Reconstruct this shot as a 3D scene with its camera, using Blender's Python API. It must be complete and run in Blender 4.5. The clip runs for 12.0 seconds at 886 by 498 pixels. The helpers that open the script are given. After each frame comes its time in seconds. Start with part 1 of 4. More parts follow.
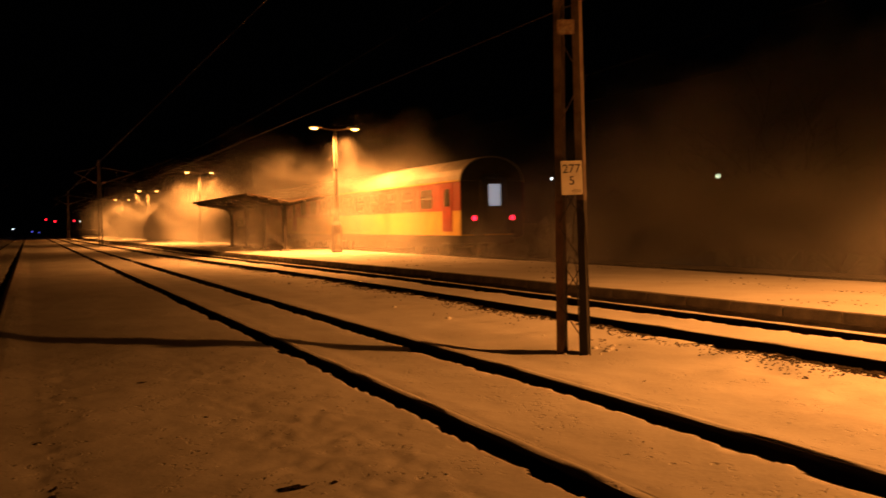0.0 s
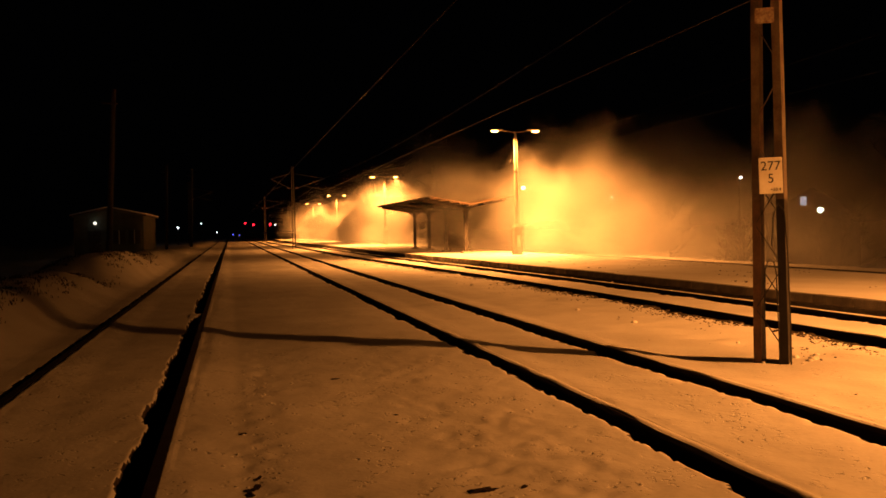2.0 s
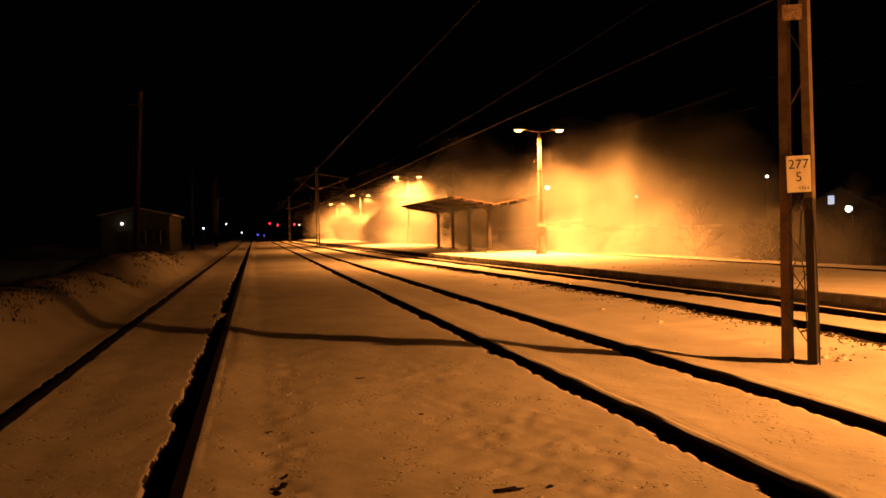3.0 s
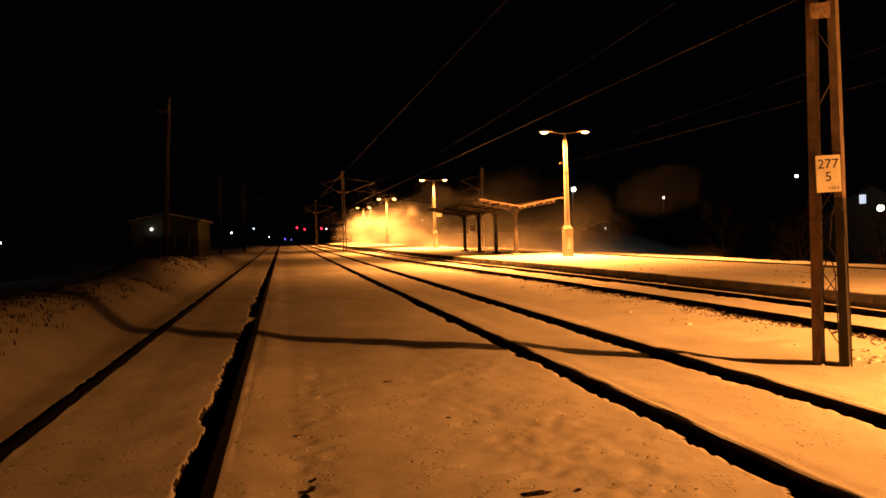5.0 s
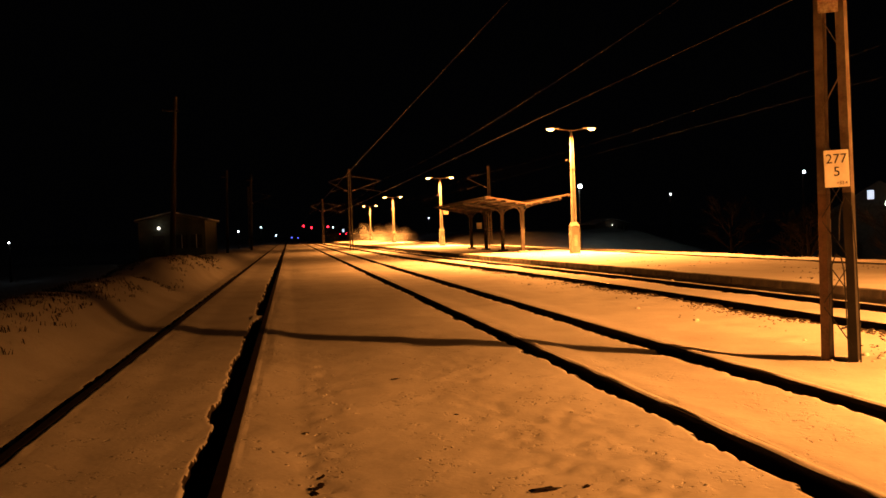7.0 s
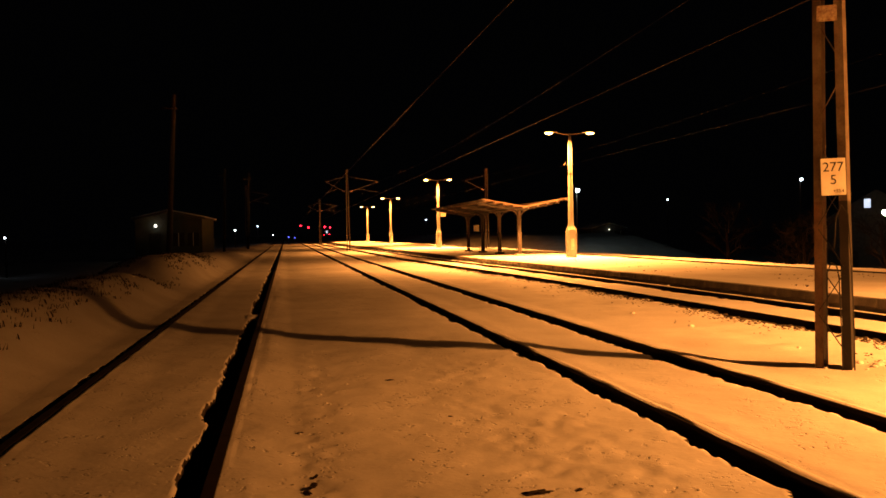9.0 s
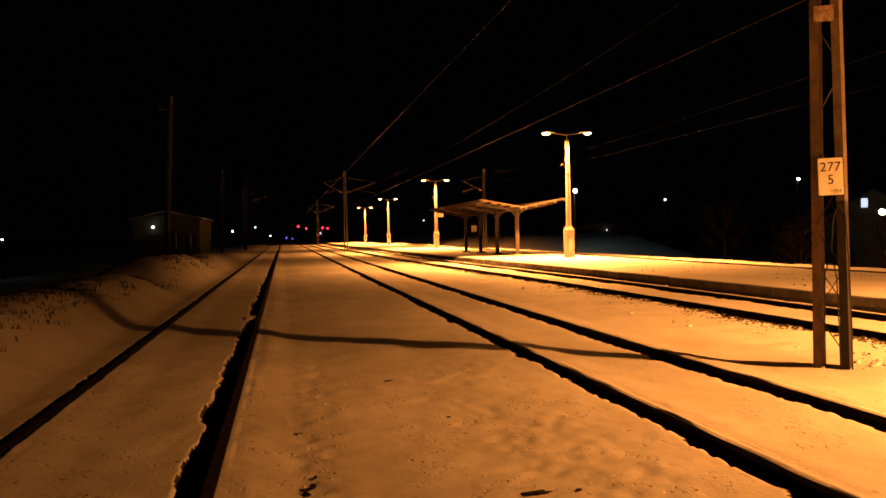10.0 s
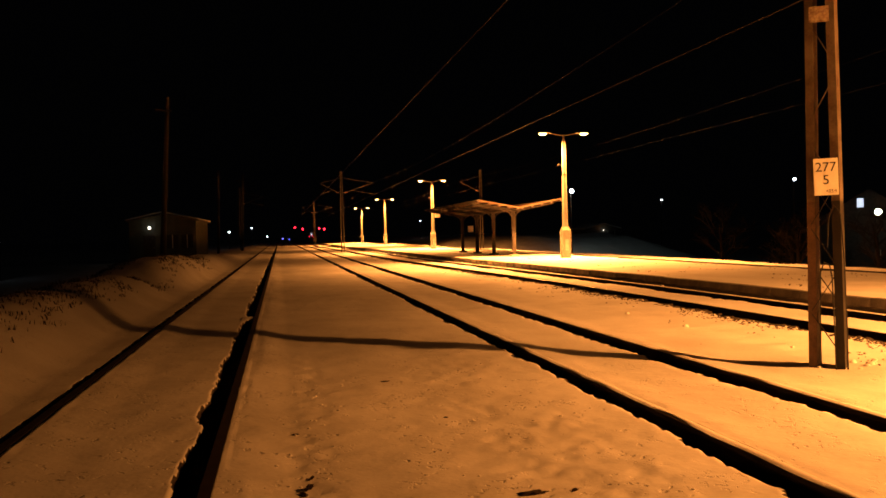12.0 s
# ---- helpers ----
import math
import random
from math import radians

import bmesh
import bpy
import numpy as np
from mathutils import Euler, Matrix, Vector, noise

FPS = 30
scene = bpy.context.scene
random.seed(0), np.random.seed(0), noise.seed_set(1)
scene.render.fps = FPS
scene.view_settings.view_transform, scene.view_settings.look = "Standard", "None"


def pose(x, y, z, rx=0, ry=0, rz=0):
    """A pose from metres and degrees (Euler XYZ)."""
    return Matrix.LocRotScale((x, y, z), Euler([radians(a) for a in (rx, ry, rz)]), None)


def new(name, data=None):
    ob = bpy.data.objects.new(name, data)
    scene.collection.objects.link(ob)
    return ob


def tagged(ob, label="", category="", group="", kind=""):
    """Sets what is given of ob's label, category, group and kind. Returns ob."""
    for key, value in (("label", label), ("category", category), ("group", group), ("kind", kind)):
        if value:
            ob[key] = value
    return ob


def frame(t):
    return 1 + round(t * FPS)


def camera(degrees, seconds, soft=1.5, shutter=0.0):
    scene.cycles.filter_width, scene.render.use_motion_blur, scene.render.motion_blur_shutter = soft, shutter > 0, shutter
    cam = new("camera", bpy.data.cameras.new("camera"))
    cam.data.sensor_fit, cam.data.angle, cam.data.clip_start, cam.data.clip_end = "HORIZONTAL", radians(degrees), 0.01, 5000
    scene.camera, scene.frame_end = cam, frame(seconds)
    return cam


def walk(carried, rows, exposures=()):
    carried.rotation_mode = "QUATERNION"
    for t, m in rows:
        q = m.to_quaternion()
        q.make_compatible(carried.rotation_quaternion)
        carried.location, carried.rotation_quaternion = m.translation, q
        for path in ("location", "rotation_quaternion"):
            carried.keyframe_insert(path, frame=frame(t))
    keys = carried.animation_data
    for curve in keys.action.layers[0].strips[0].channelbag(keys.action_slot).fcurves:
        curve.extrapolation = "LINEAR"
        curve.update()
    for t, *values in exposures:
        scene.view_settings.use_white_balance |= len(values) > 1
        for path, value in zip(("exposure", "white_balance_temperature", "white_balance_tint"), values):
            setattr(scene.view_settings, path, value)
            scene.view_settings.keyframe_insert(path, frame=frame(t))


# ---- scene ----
cam = camera(53.67, 12.0, soft=1.6, shutter=0.4)
PATH = [
    (0.0, pose(0.059, -0.077, 1.426, 88.338, 0.959, -25.332)),
    (0.5, pose(0.081, -0.002, 1.432, 88.229, 0.765, -21.280)),
    (1.0, pose(0.045, 0.005, 1.430, 88.484, 0.869, -17.554)),
    (1.5, pose(0.028, 0.011, 1.426, 88.557, 0.934, -14.758)),
    (2.0, pose(0.020, 0.016, 1.421, 88.694, 1.177, -13.673)),
    (2.5, pose(0.012, 0.017, 1.423, 88.710, 1.069, -12.864)),
    (3.0, pose(0.009, 0.017, 1.418, 88.723, 1.284, -12.142)),
    (5.0, pose(0.010, 0.005, 1.424, 88.952, 1.753, -10.422)),
    (5.5, pose(0.010, 0.013, 1.419, 88.884, 1.746, -10.319)),
    (6.0, pose(0.010, 0.015, 1.418, 88.783, 1.987, -10.222)),
    (6.5, pose(0.010, 0.015, 1.419, 88.806, 2.040, -10.143)),
    (7.0, pose(0.007, 0.012, 1.416, 88.821, 2.024, -9.997)),
    (9.0, pose(0.006, 0.002, 1.416, 88.944, 1.139, -10.191)),
    (9.5, pose(0.006, 0.004, 1.416, 88.970, 1.222, -10.322)),
    (10.0, pose(0.001, -0.001, 1.418, 88.978, 1.285, -10.343)),
    (10.5, pose(0.002, -0.003, 1.420, 88.964, 1.198, -10.399)),
    (11.0, pose(0.000, -0.004, 1.418, 88.973, 1.171, -10.416)),
    (11.5, pose(-0.002, -0.008, 1.419, 88.920, 1.205, -10.460)),
    (12.0, pose(0.001, -0.012, 1.419, 89.001, 1.357, -10.559)),
]
walk(cam, PATH, [(0, -1.5), (1, -1.15), (2.5, -0.48), (5.0, 0.02), (7.0, 0.2), (12.0, 0.2)])

# ---------------------------------------------------------------- world and light
SODIUM = (1.0, 0.318, 0.056)
LAMP_WATTS = 15500.0
world = bpy.data.worlds.new("night")
scene.world = world
world.use_nodes = True
world.node_tree.nodes["Background"].inputs[0].default_value = (0.22, 0.22, 0.26, 1)
world.node_tree.nodes["Background"].inputs[1].default_value = 0.0018


# ---------------------------------------------------------------- helpers of this scene
def material(name, base, rough=0.7, dark=None, scale=4.0, fine=60.0, bump=0.15, metal=0.0, spec=0.3, per_object=0.0, stretch=(1, 1, 1)):
    """A weathered surface: two scales of noise between two tones, fine relief, and a varying gloss."""
    m = bpy.data.materials.new(name)
    m.use_nodes = True
    nt, n = m.node_tree, m.node_tree.nodes
    b = n["Principled BSDF"]
    co = n.new("ShaderNodeTexCoord")
    mp = n.new("ShaderNodeMapping")
    mp.inputs["Scale"].default_value = stretch
    nt.links.new(co.outputs["Object"], mp.inputs[0])
    big, small = n.new("ShaderNodeTexNoise"), n.new("ShaderNodeTexNoise")
    big.inputs["Scale"].default_value, small.inputs["Scale"].default_value = scale, fine
    big.inputs["Detail"].default_value = 6
    for t in (big, small):
        nt.links.new(mp.outputs[0], t.inputs["Vector"])
    add = n.new("ShaderNodeMath")
    add.operation = "MULTIPLY_ADD"
    add.inputs[1].default_value, add.inputs[2].default_value = 0.35, 0.0
    nt.links.new(small.outputs[0], add.inputs[0])
    s2 = n.new("ShaderNodeMath")
    s2.operation = "ADD"
    nt.links.new(big.outputs[0], s2.inputs[0])
    nt.links.new(add.outputs[0], s2.inputs[1])
    ramp = n.new("ShaderNodeValToRGB")
    ramp.color_ramp.elements[0].position, ramp.color_ramp.elements[1].position = 0.45, 0.85
    dk = dark or tuple(c * 0.6 for c in base)
    ramp.color_ramp.elements[0].color, ramp.color_ramp.elements[1].color = (*dk, 1), (*base, 1)
    nt.links.new(s2.outputs[0], ramp.inputs[0])
    out = ramp.outputs[0]
    if per_object:
        info = n.new("ShaderNodeObjectInfo")
        hsv = n.new("ShaderNodeHueSaturation")
        rng = n.new("ShaderNodeMapRange")
        rng.inputs[3].default_value, rng.inputs[4].default_value = 1 - per_object, 1 + per_object
        nt.links.new(info.outputs["Random"], rng.inputs[0])
        nt.links.new(rng.outputs[0], hsv.inputs["Value"])
        nt.links.new(out, hsv.inputs["Color"])
        out = hsv.outputs[0]
    nt.links.new(out, b.inputs["Base Color"])
    b.inputs["Roughness"].default_value, b.inputs["Metallic"].default_value = rough, metal
    b.inputs["Specular IOR Level"].default_value = spec
    bm = n.new("ShaderNodeBump")
    bm.inputs["Strength"].default_value, bm.inputs["Distance"].default_value = bump, 0.02
    nt.links.new(s2.outputs[0], bm.inputs["Height"])
    nt.links.new(bm.outputs[0], b.inputs["Normal"])
    return m


def glow(name, color, strength):
    m = bpy.data.materials.new(name)
    m.use_nodes = True
    b = m.node_tree.nodes["Principled BSDF"]
    b.inputs["Base Color"].default_value = (*[min(1, c) for c in color], 1)
    b.inputs["Emission Color"].default_value = (*color, 1)
    b.inputs["Emission Strength"].default_value = strength
    return m




def snow_material():
    """Old wind-packed snow: faint dirt, crust relief at hand and finger size."""
    m = material("snow", (0.86, 0.86, 0.87), 0.75, (0.70, 0.69, 0.68), 0.8, 26.0, 0.2, spec=0.2)
    nt, n = m.node_tree, m.node_tree.nodes
    first = next(k for k in n if k.type == "BUMP")
    co = next(k for k in n if k.type == "TEX_COORD")
    mid, low = n.new("ShaderNodeTexNoise"), n.new("ShaderNodeTexNoise")
    mid.inputs["Scale"].default_value, low.inputs["Scale"].default_value = 17.0, 2.6
    mid.inputs["Detail"].default_value = low.inputs["Detail"].default_value = 4
    for k, strength, depth in ((mid, 0.85, 0.018), (low, 0.28, 0.08)):
        b = n.new("ShaderNodeBump")
        b.inputs["Strength"].default_value, b.inputs["Distance"].default_value = strength, depth
        nt.links.new(co.outputs["Object"], k.inputs["Vector"])
        if k is mid:
            r = n.new("ShaderNodeMapRange")
            r.inputs[1].default_value, r.inputs[2].default_value = 0.58, 0.72
            r.inputs[3].default_value, r.inputs[4].default_value = 1.0, 0.0
            nt.links.new(k.outputs[0], r.inputs[0])
            nt.links.new(r.outputs[0], b.inputs["Height"])
            patch = n.new("ShaderNodeMapRange")
            patch.inputs[1].default_value, patch.inputs[2].default_value, patch.inputs[4].default_value = 0.45, 0.62, strength
            nt.links.new(low.outputs[0], patch.inputs[0])
            nt.links.new(patch.outputs[0], b.inputs["Strength"])
        else:
            nt.links.new(k.outputs[0], b.inputs["Height"])
        if first.inputs["Normal"].is_linked:
            nt.links.new(b.outputs[0], prev.inputs["Normal"])
        else:
            nt.links.new(b.outputs[0], first.inputs["Normal"])
        prev = b
    return m


SNOW = snow_material()
BALLAST = material("ballast", (0.07, 0.055, 0.045), 0.95, (0.02, 0.017, 0.015), 9.0, 45.0, 0.9)
RAIL = material("rail_steel", (0.028, 0.02, 0.016), 0.8, (0.013, 0.01, 0.008), 6.0, 80.0, 0.3, metal=0.4)
RAILHEAD = material("worn_rail_head", (0.35, 0.32, 0.29), 0.35, (0.16, 0.12, 0.1), 5.0, 60.0, 0.1, metal=0.9)
CONCRETE = material("concrete", (0.27, 0.255, 0.235), 0.9, (0.17, 0.16, 0.145), 2.0, 50.0, 0.3)
POST_CONCRETE = material("weathered_post_concrete", (0.21, 0.2, 0.185), 0.9, (0.13, 0.12, 0.11), 2.5, 45.0, 0.35, stretch=(1, 1, 0.3))
COPING = material("old_coping", (0.19, 0.165, 0.14), 0.9, (0.09, 0.08, 0.07), 3.0, 40.0, 0.5, per_object=0.25)
RUST = material("rusty_paint", (0.19, 0.155, 0.125), 0.75, (0.08, 0.056, 0.042), 5.0, 55.0, 0.3, metal=0.2)
# black tone: distant masts, and shade painted on the near mast's lower parts
BLACK_STEEL = material("black_steel", (0.03, 0.025, 0.022), 0.6, (0.015, 0.013, 0.012), 5.0, 55.0, 0.2)
# rust darkened for the shade on the lower left leg
SHADED_RUST = material("shaded_rusty_paint", (0.15, 0.09, 0.06), 0.7, (0.05, 0.032, 0.024), 5.0, 55.0, 0.2)
DARKSTEEL = material("dark_steel", (0.07, 0.06, 0.055), 0.6, (0.03, 0.025, 0.022), 5.0, 60.0, 0.2, metal=0.5)
GALV = material("galvanised_steel", (0.4, 0.39, 0.38), 0.5, (0.25, 0.24, 0.23), 6.0, 60.0, 0.1, metal=0.7)
PLATE = material("enamel_plate", (0.78, 0.76, 0.70), 0.4, (0.62, 0.59, 0.52), 6.0, 70.0, 0.08)
INK = material("black_lettering", (0.02, 0.02, 0.02), 0.5, (0.035, 0.03, 0.03), 20.0, 90.0, 0.05)
PLASTER = material("plaster", (0.085, 0.092, 0.075), 0.9, (0.045, 0.05, 0.04), 1.5, 40.0, 0.3)
ROOFING = material("roofing", (0.09, 0.08, 0.08), 0.8, (0.05, 0.045, 0.045), 3.0, 40.0, 0.3)
SHELTER_PAINT = material("shelter_paint", (0.04, 0.033, 0.03), 0.85, (0.02, 0.017, 0.015), 3.0, 40.0, 0.2)
WOOD = material("weathered_boards", (0.10, 0.065, 0.045), 0.85, (0.04, 0.026, 0.018), 3.0, 40.0, 0.3, per_object=0.3, stretch=(1, 0.2, 1))
CABLE = material("cable_rubber", (0.03, 0.03, 0.03), 0.6, (0.015, 0.015, 0.015), 10.0, 70.0, 0.1)
WIRE = material("copper_wire", (0.07, 0.062, 0.055), 0.8, (0.04, 0.036, 0.033), 3.0, 50.0, 0.05)
OLD_WIRE = material("blackened_wire", (0.03, 0.027, 0.025), 0.9, (0.015, 0.014, 0.013), 3.0, 50.0, 0.05)
PLATE_RUSTED = material("rust_stained_plate", (0.42, 0.36, 0.28), 0.6, (0.13, 0.05, 0.03), 14.0, 60.0, 0.2)
COACH_RED = material("coach_red", (0.42, 0.045, 0.03), 0.45, (0.30, 0.035, 0.025), 1.5, 40.0, 0.05)
COACH_YELLOW = material("coach_yellow", (0.75, 0.50, 0.10), 0.45, (0.58, 0.38, 0.08), 1.5, 40.0, 0.05)
COACH_ROOF = material("coach_roof", (0.45, 0.44, 0.42), 0.6, (0.30, 0.29, 0.27), 1.0, 30.0, 0.1)
UNDER = material("underframe", (0.045, 0.04, 0.035), 0.9, (0.02, 0.02, 0.018), 4.0, 40.0, 0.4)
DEAD_LEAF = material("dead_leaf", (0.035, 0.022, 0.012), 0.9, (0.015, 0.01, 0.007), 30.0, 120.0, 0.4)
GRASS = material("dry_grass", (0.05, 0.036, 0.02), 0.9, (0.022, 0.016, 0.01), 5.0, 40.0, 0.2)
POLE_WOOD = material("tarred_pole_wood", (0.03, 0.024, 0.02), 0.9, (0.015, 0.012, 0.01), 5.0, 50.0, 0.4, stretch=(1, 1, 0.2))
BARK = material("bark", (0.04, 0.032, 0.026), 0.95, (0.02, 0.016, 0.013), 5.0, 50.0, 0.6)
SODIUM_GLASS = glow("sodium_lamp_glass", (1.0, 0.5, 0.13), 40.0)
COOL_GLASS = glow("cool_lamp_glass", (0.80, 0.90, 1.0), 9.0)
GREEN_GLASS = glow("greenish_lamp_glass", (0.85, 1.0, 0.72), 10.0)
RED_GLASS = glow("red_signal_glass", (1.0, 0.012, 0.03), 14.0)
BLUE_GLASS = glow("blue_signal_glass", (0.12, 0.14, 1.0), 3.0)
TAIL_GLASS = glow("tail_lamp_glass", (1.0, 0.012, 0.035), 16.0)
DOOR_GLASS = glow("door_lamp_glass", (1.0, 0.93, 0.8), 2.2)
WINDOW_LIT = glow("lit_window", (0.72, 0.82, 1.0), 0.9)
PANE = bpy.data.materials.new("dark_pane")
PANE.use_nodes = True
PANE.node_tree.nodes["Principled BSDF"].inputs["Base Color"].default_value = (0.04, 0.035, 0.03, 1)
PANE.node_tree.nodes["Principled BSDF"].inputs["Roughness"].default_value = 0.08


def flake_material():
    """Blown snow: half scattered back, half let through, in torn threads, thinning out to nothing at the rim of each veil."""
    m = bpy.data.materials.new("blown_snow")
    m.use_nodes = True
    nt, n = m.node_tree, m.node_tree.nodes
    n.remove(n["Principled BSDF"])
    d, t, both, gap, mix = (n.new(k) for k in ("ShaderNodeBsdfDiffuse", "ShaderNodeBsdfTranslucent", "ShaderNodeMixShader", "ShaderNodeBsdfTransparent", "ShaderNodeMixShader"))
    d.inputs["Color"].default_value = t.inputs["Color"].default_value = (0.9, 0.9, 0.9, 1)
    nt.links.new(d.outputs[0], both.inputs[1])
    nt.links.new(t.outputs[0], both.inputs[2])
    rim, amount, thread = n.new("ShaderNodeAttribute"), n.new("ShaderNodeMath"), n.new("ShaderNodeMath")
    rim.attribute_name = "thickness"
    co, info, shift, torn, span = (n.new(k) for k in ("ShaderNodeTexCoord", "ShaderNodeObjectInfo", "ShaderNodeMath", "ShaderNodeTexNoise", "ShaderNodeMapRange"))
    torn.noise_dimensions = "4D"
    shift.operation = amount.operation = thread.operation = "MULTIPLY"
    shift.inputs[1].default_value = 40.0
    torn.inputs["Scale"].default_value, torn.inputs["Detail"].default_value = 1.9, 6.0
    torn.inputs["Roughness"].default_value, torn.inputs["Distortion"].default_value = 0.6, 0.5
    span.inputs[1].default_value, span.inputs[2].default_value = 0.24, 0.84
    nt.links.new(co.outputs["Object"], torn.inputs["Vector"])
    nt.links.new(info.outputs["Random"], shift.inputs[0])
    nt.links.new(shift.outputs[0], torn.inputs["W"])
    nt.links.new(torn.outputs[0], span.inputs[0])
    nt.links.new(span.outputs[0], thread.inputs[0])
    nt.links.new(rim.outputs["Fac"], thread.inputs[1])
    amount.inputs[1].default_value = FLAKE_ALPHA
    nt.links.new(thread.outputs[0], amount.inputs[0])
    nt.links.new(amount.outputs[0], mix.inputs[0])
    nt.links.new(gap.outputs[0], mix.inputs[1])
    nt.links.new(both.outputs[0], mix.inputs[2])
    nt.links.new(mix.outputs[0], n["Material Output"].inputs[0])
    return m


FLAKE_ALPHA = 0.125
scene.cycles.transparent_max_bounces = 64
FLAKES = flake_material()


def link(name, bm, mat, parent=None, label="", at=None, smooth=False):
    me = bpy.data.meshes.new(name)
    bm.to_mesh(me)
    bm.free()
    if smooth:
        me.polygons.foreach_set("use_smooth", [True] * len(me.polygons))
    for k in (mat if isinstance(mat, (list, tuple)) else [mat]):
        me.materials.append(k)
    ob = new(name, me)
    if parent:
        ob.parent = parent
    if at is not None:
        ob.matrix_basis = at
    if label:
        ob["label"] = label
    return ob


def part(name, bm, mat, parent, label="", at=None, smooth=False):
    return link(name, bm, mat, parent, label, at, smooth)


def empty(name, m=None):
    ob = new(name)
    if m is not None:
        ob.matrix_basis = m
    return ob


def box(bm, x0, x1, y0, y1, z0, z1, bevel=0.0, m=None):
    made = bmesh.ops.create_cube(bm, size=1.0, matrix=Matrix.Translation(((x0 + x1) / 2, (y0 + y1) / 2, (z0 + z1) / 2)) @ Matrix.Diagonal((x1 - x0, y1 - y0, z1 - z0, 1)))
    vs = made["verts"]
    if bevel:
        es = list({e for v in vs for e in v.link_edges})
        r = bmesh.ops.bevel(bm, geom=es, offset=bevel, segments=1, affect="EDGES")
        vs = list({v for f in r["faces"] for v in f.verts} | {v for v in vs if v.is_valid})
    if m is not None:
        bmesh.ops.transform(bm, matrix=m, verts=[v for v in vs if v.is_valid])
    return bm


def boxed(x0, x1, y0, y1, z0, z1, bevel=0.0):
    return box(bmesh.new(), x0, x1, y0, y1, z0, z1, bevel)


def tube(bm, pts, radii, sides=8, caps=True):
    """A round bar along the points, with a radius at each."""
    if not isinstance(radii, (list, tuple)):
        radii = [radii] * len(pts)
    pts = [Vector(p) for p in pts]
    rings = []
    for i, p in enumerate(pts):
        way = (pts[min(i + 1, len(pts) - 1)] - pts[max(i - 1, 0)]).normalized()
        q = way.to_track_quat("Z", "Y")
        rings.append([bm.verts.new(p + q @ Vector((math.cos(a) * radii[i], math.sin(a) * radii[i], 0))) for a in (2 * math.pi * k / sides for k in range(sides))])
    for a, b in zip(rings, rings[1:]):
        for k in range(sides):
            bm.faces.new((a[k], a[(k + 1) % sides], b[(k + 1) % sides], b[k]))
    if caps:
        bm.faces.new(rings[0][::-1])
        bm.faces.new(rings[-1])
    return bm


def bar(bm, a, b, w, t):
    """A flat rectangular bar from a to b."""
    a, b = Vector(a), Vector(b)
    q = (b - a).to_track_quat("Z", "Y").to_matrix().to_4x4()
    return box(bm, -w / 2, w / 2, -t / 2, t / 2, 0, (b - a).length, 0, Matrix.Translation(a) @ q)


def writing(name, body, size, x, z, parent, y=0.0):
    """Flat lettering, upright and facing -y, as a mesh."""
    cu = bpy.data.curves.new(name, "FONT")
    cu.body, cu.size, cu.align_x, cu.extrude = body, size, "CENTER", 0.0015
    tmp = new(name, cu)
    me = bpy.data.meshes.new_from_object(tmp.evaluated_get(bpy.context.evaluated_depsgraph_get()))
    bpy.data.objects.remove(tmp)
    me.materials.clear()
    me.materials.append(INK)
    ob = new(name, me)
    ob.parent = parent
    ob.matrix_basis = pose(x, y, z, 90, 0, 0)
    return ob


def smooth(a, b, v):
    k = min(1.0, max(0.0, (v - a) / (b - a)))
    return k * k * (3 - 2 * k)


def track_c(y):
    """Middle line of the track by the platform: it bends gently in the distance."""
    return 8.42 - 1.1 * smooth(16, 58, y) - 0.9 * smooth(58, 130, y)


def edge_x(y):
    return track_c(y) + 1.22


HEAD = 0.0          # top of the rails
PLAT = 0.19         # top of the platform
RAILS = [(lambda y: -1.95), (lambda y: -0.45), (lambda y: 2.89), (lambda y: 4.33), (lambda y: track_c(y) - 0.75), (lambda y: track_c(y) + 0.75), (lambda y: 15.85), (lambda y: 17.35)]


# ---------------------------------------------------------------- ground
def wob(x, y, s, seed=0.0):
    return noise.noise((x * s, y * s, seed))


def gap_width(i, y):
    """How far the snow stands back beside a rail, sized to the rail's shadow."""
    base = (0.10, 0.18, 0.11, 0.13, 0.30, 0.21, 0.10, 0.10)[i]
    w = base * (1 + 0.45 * noise.noise((y * 1.7, i * 7.3, 0)) + 0.5 * noise.noise((y * 5.5, i * 3.1, 4)))
    if i == 1:
        w = base * (1 + 0.35 * noise.noise((y * 1.1, 7.3, 0)) + 0.3 * noise.noise((y * 3.6, 3.1, 4)))
        w *= (1 - math.exp(-((y - 16.3) / 0.5) ** 2)) * (1 + 0.25 * noise.noise((y * 2.7, 1.0, 9.0)))
    return max(0.0, w)


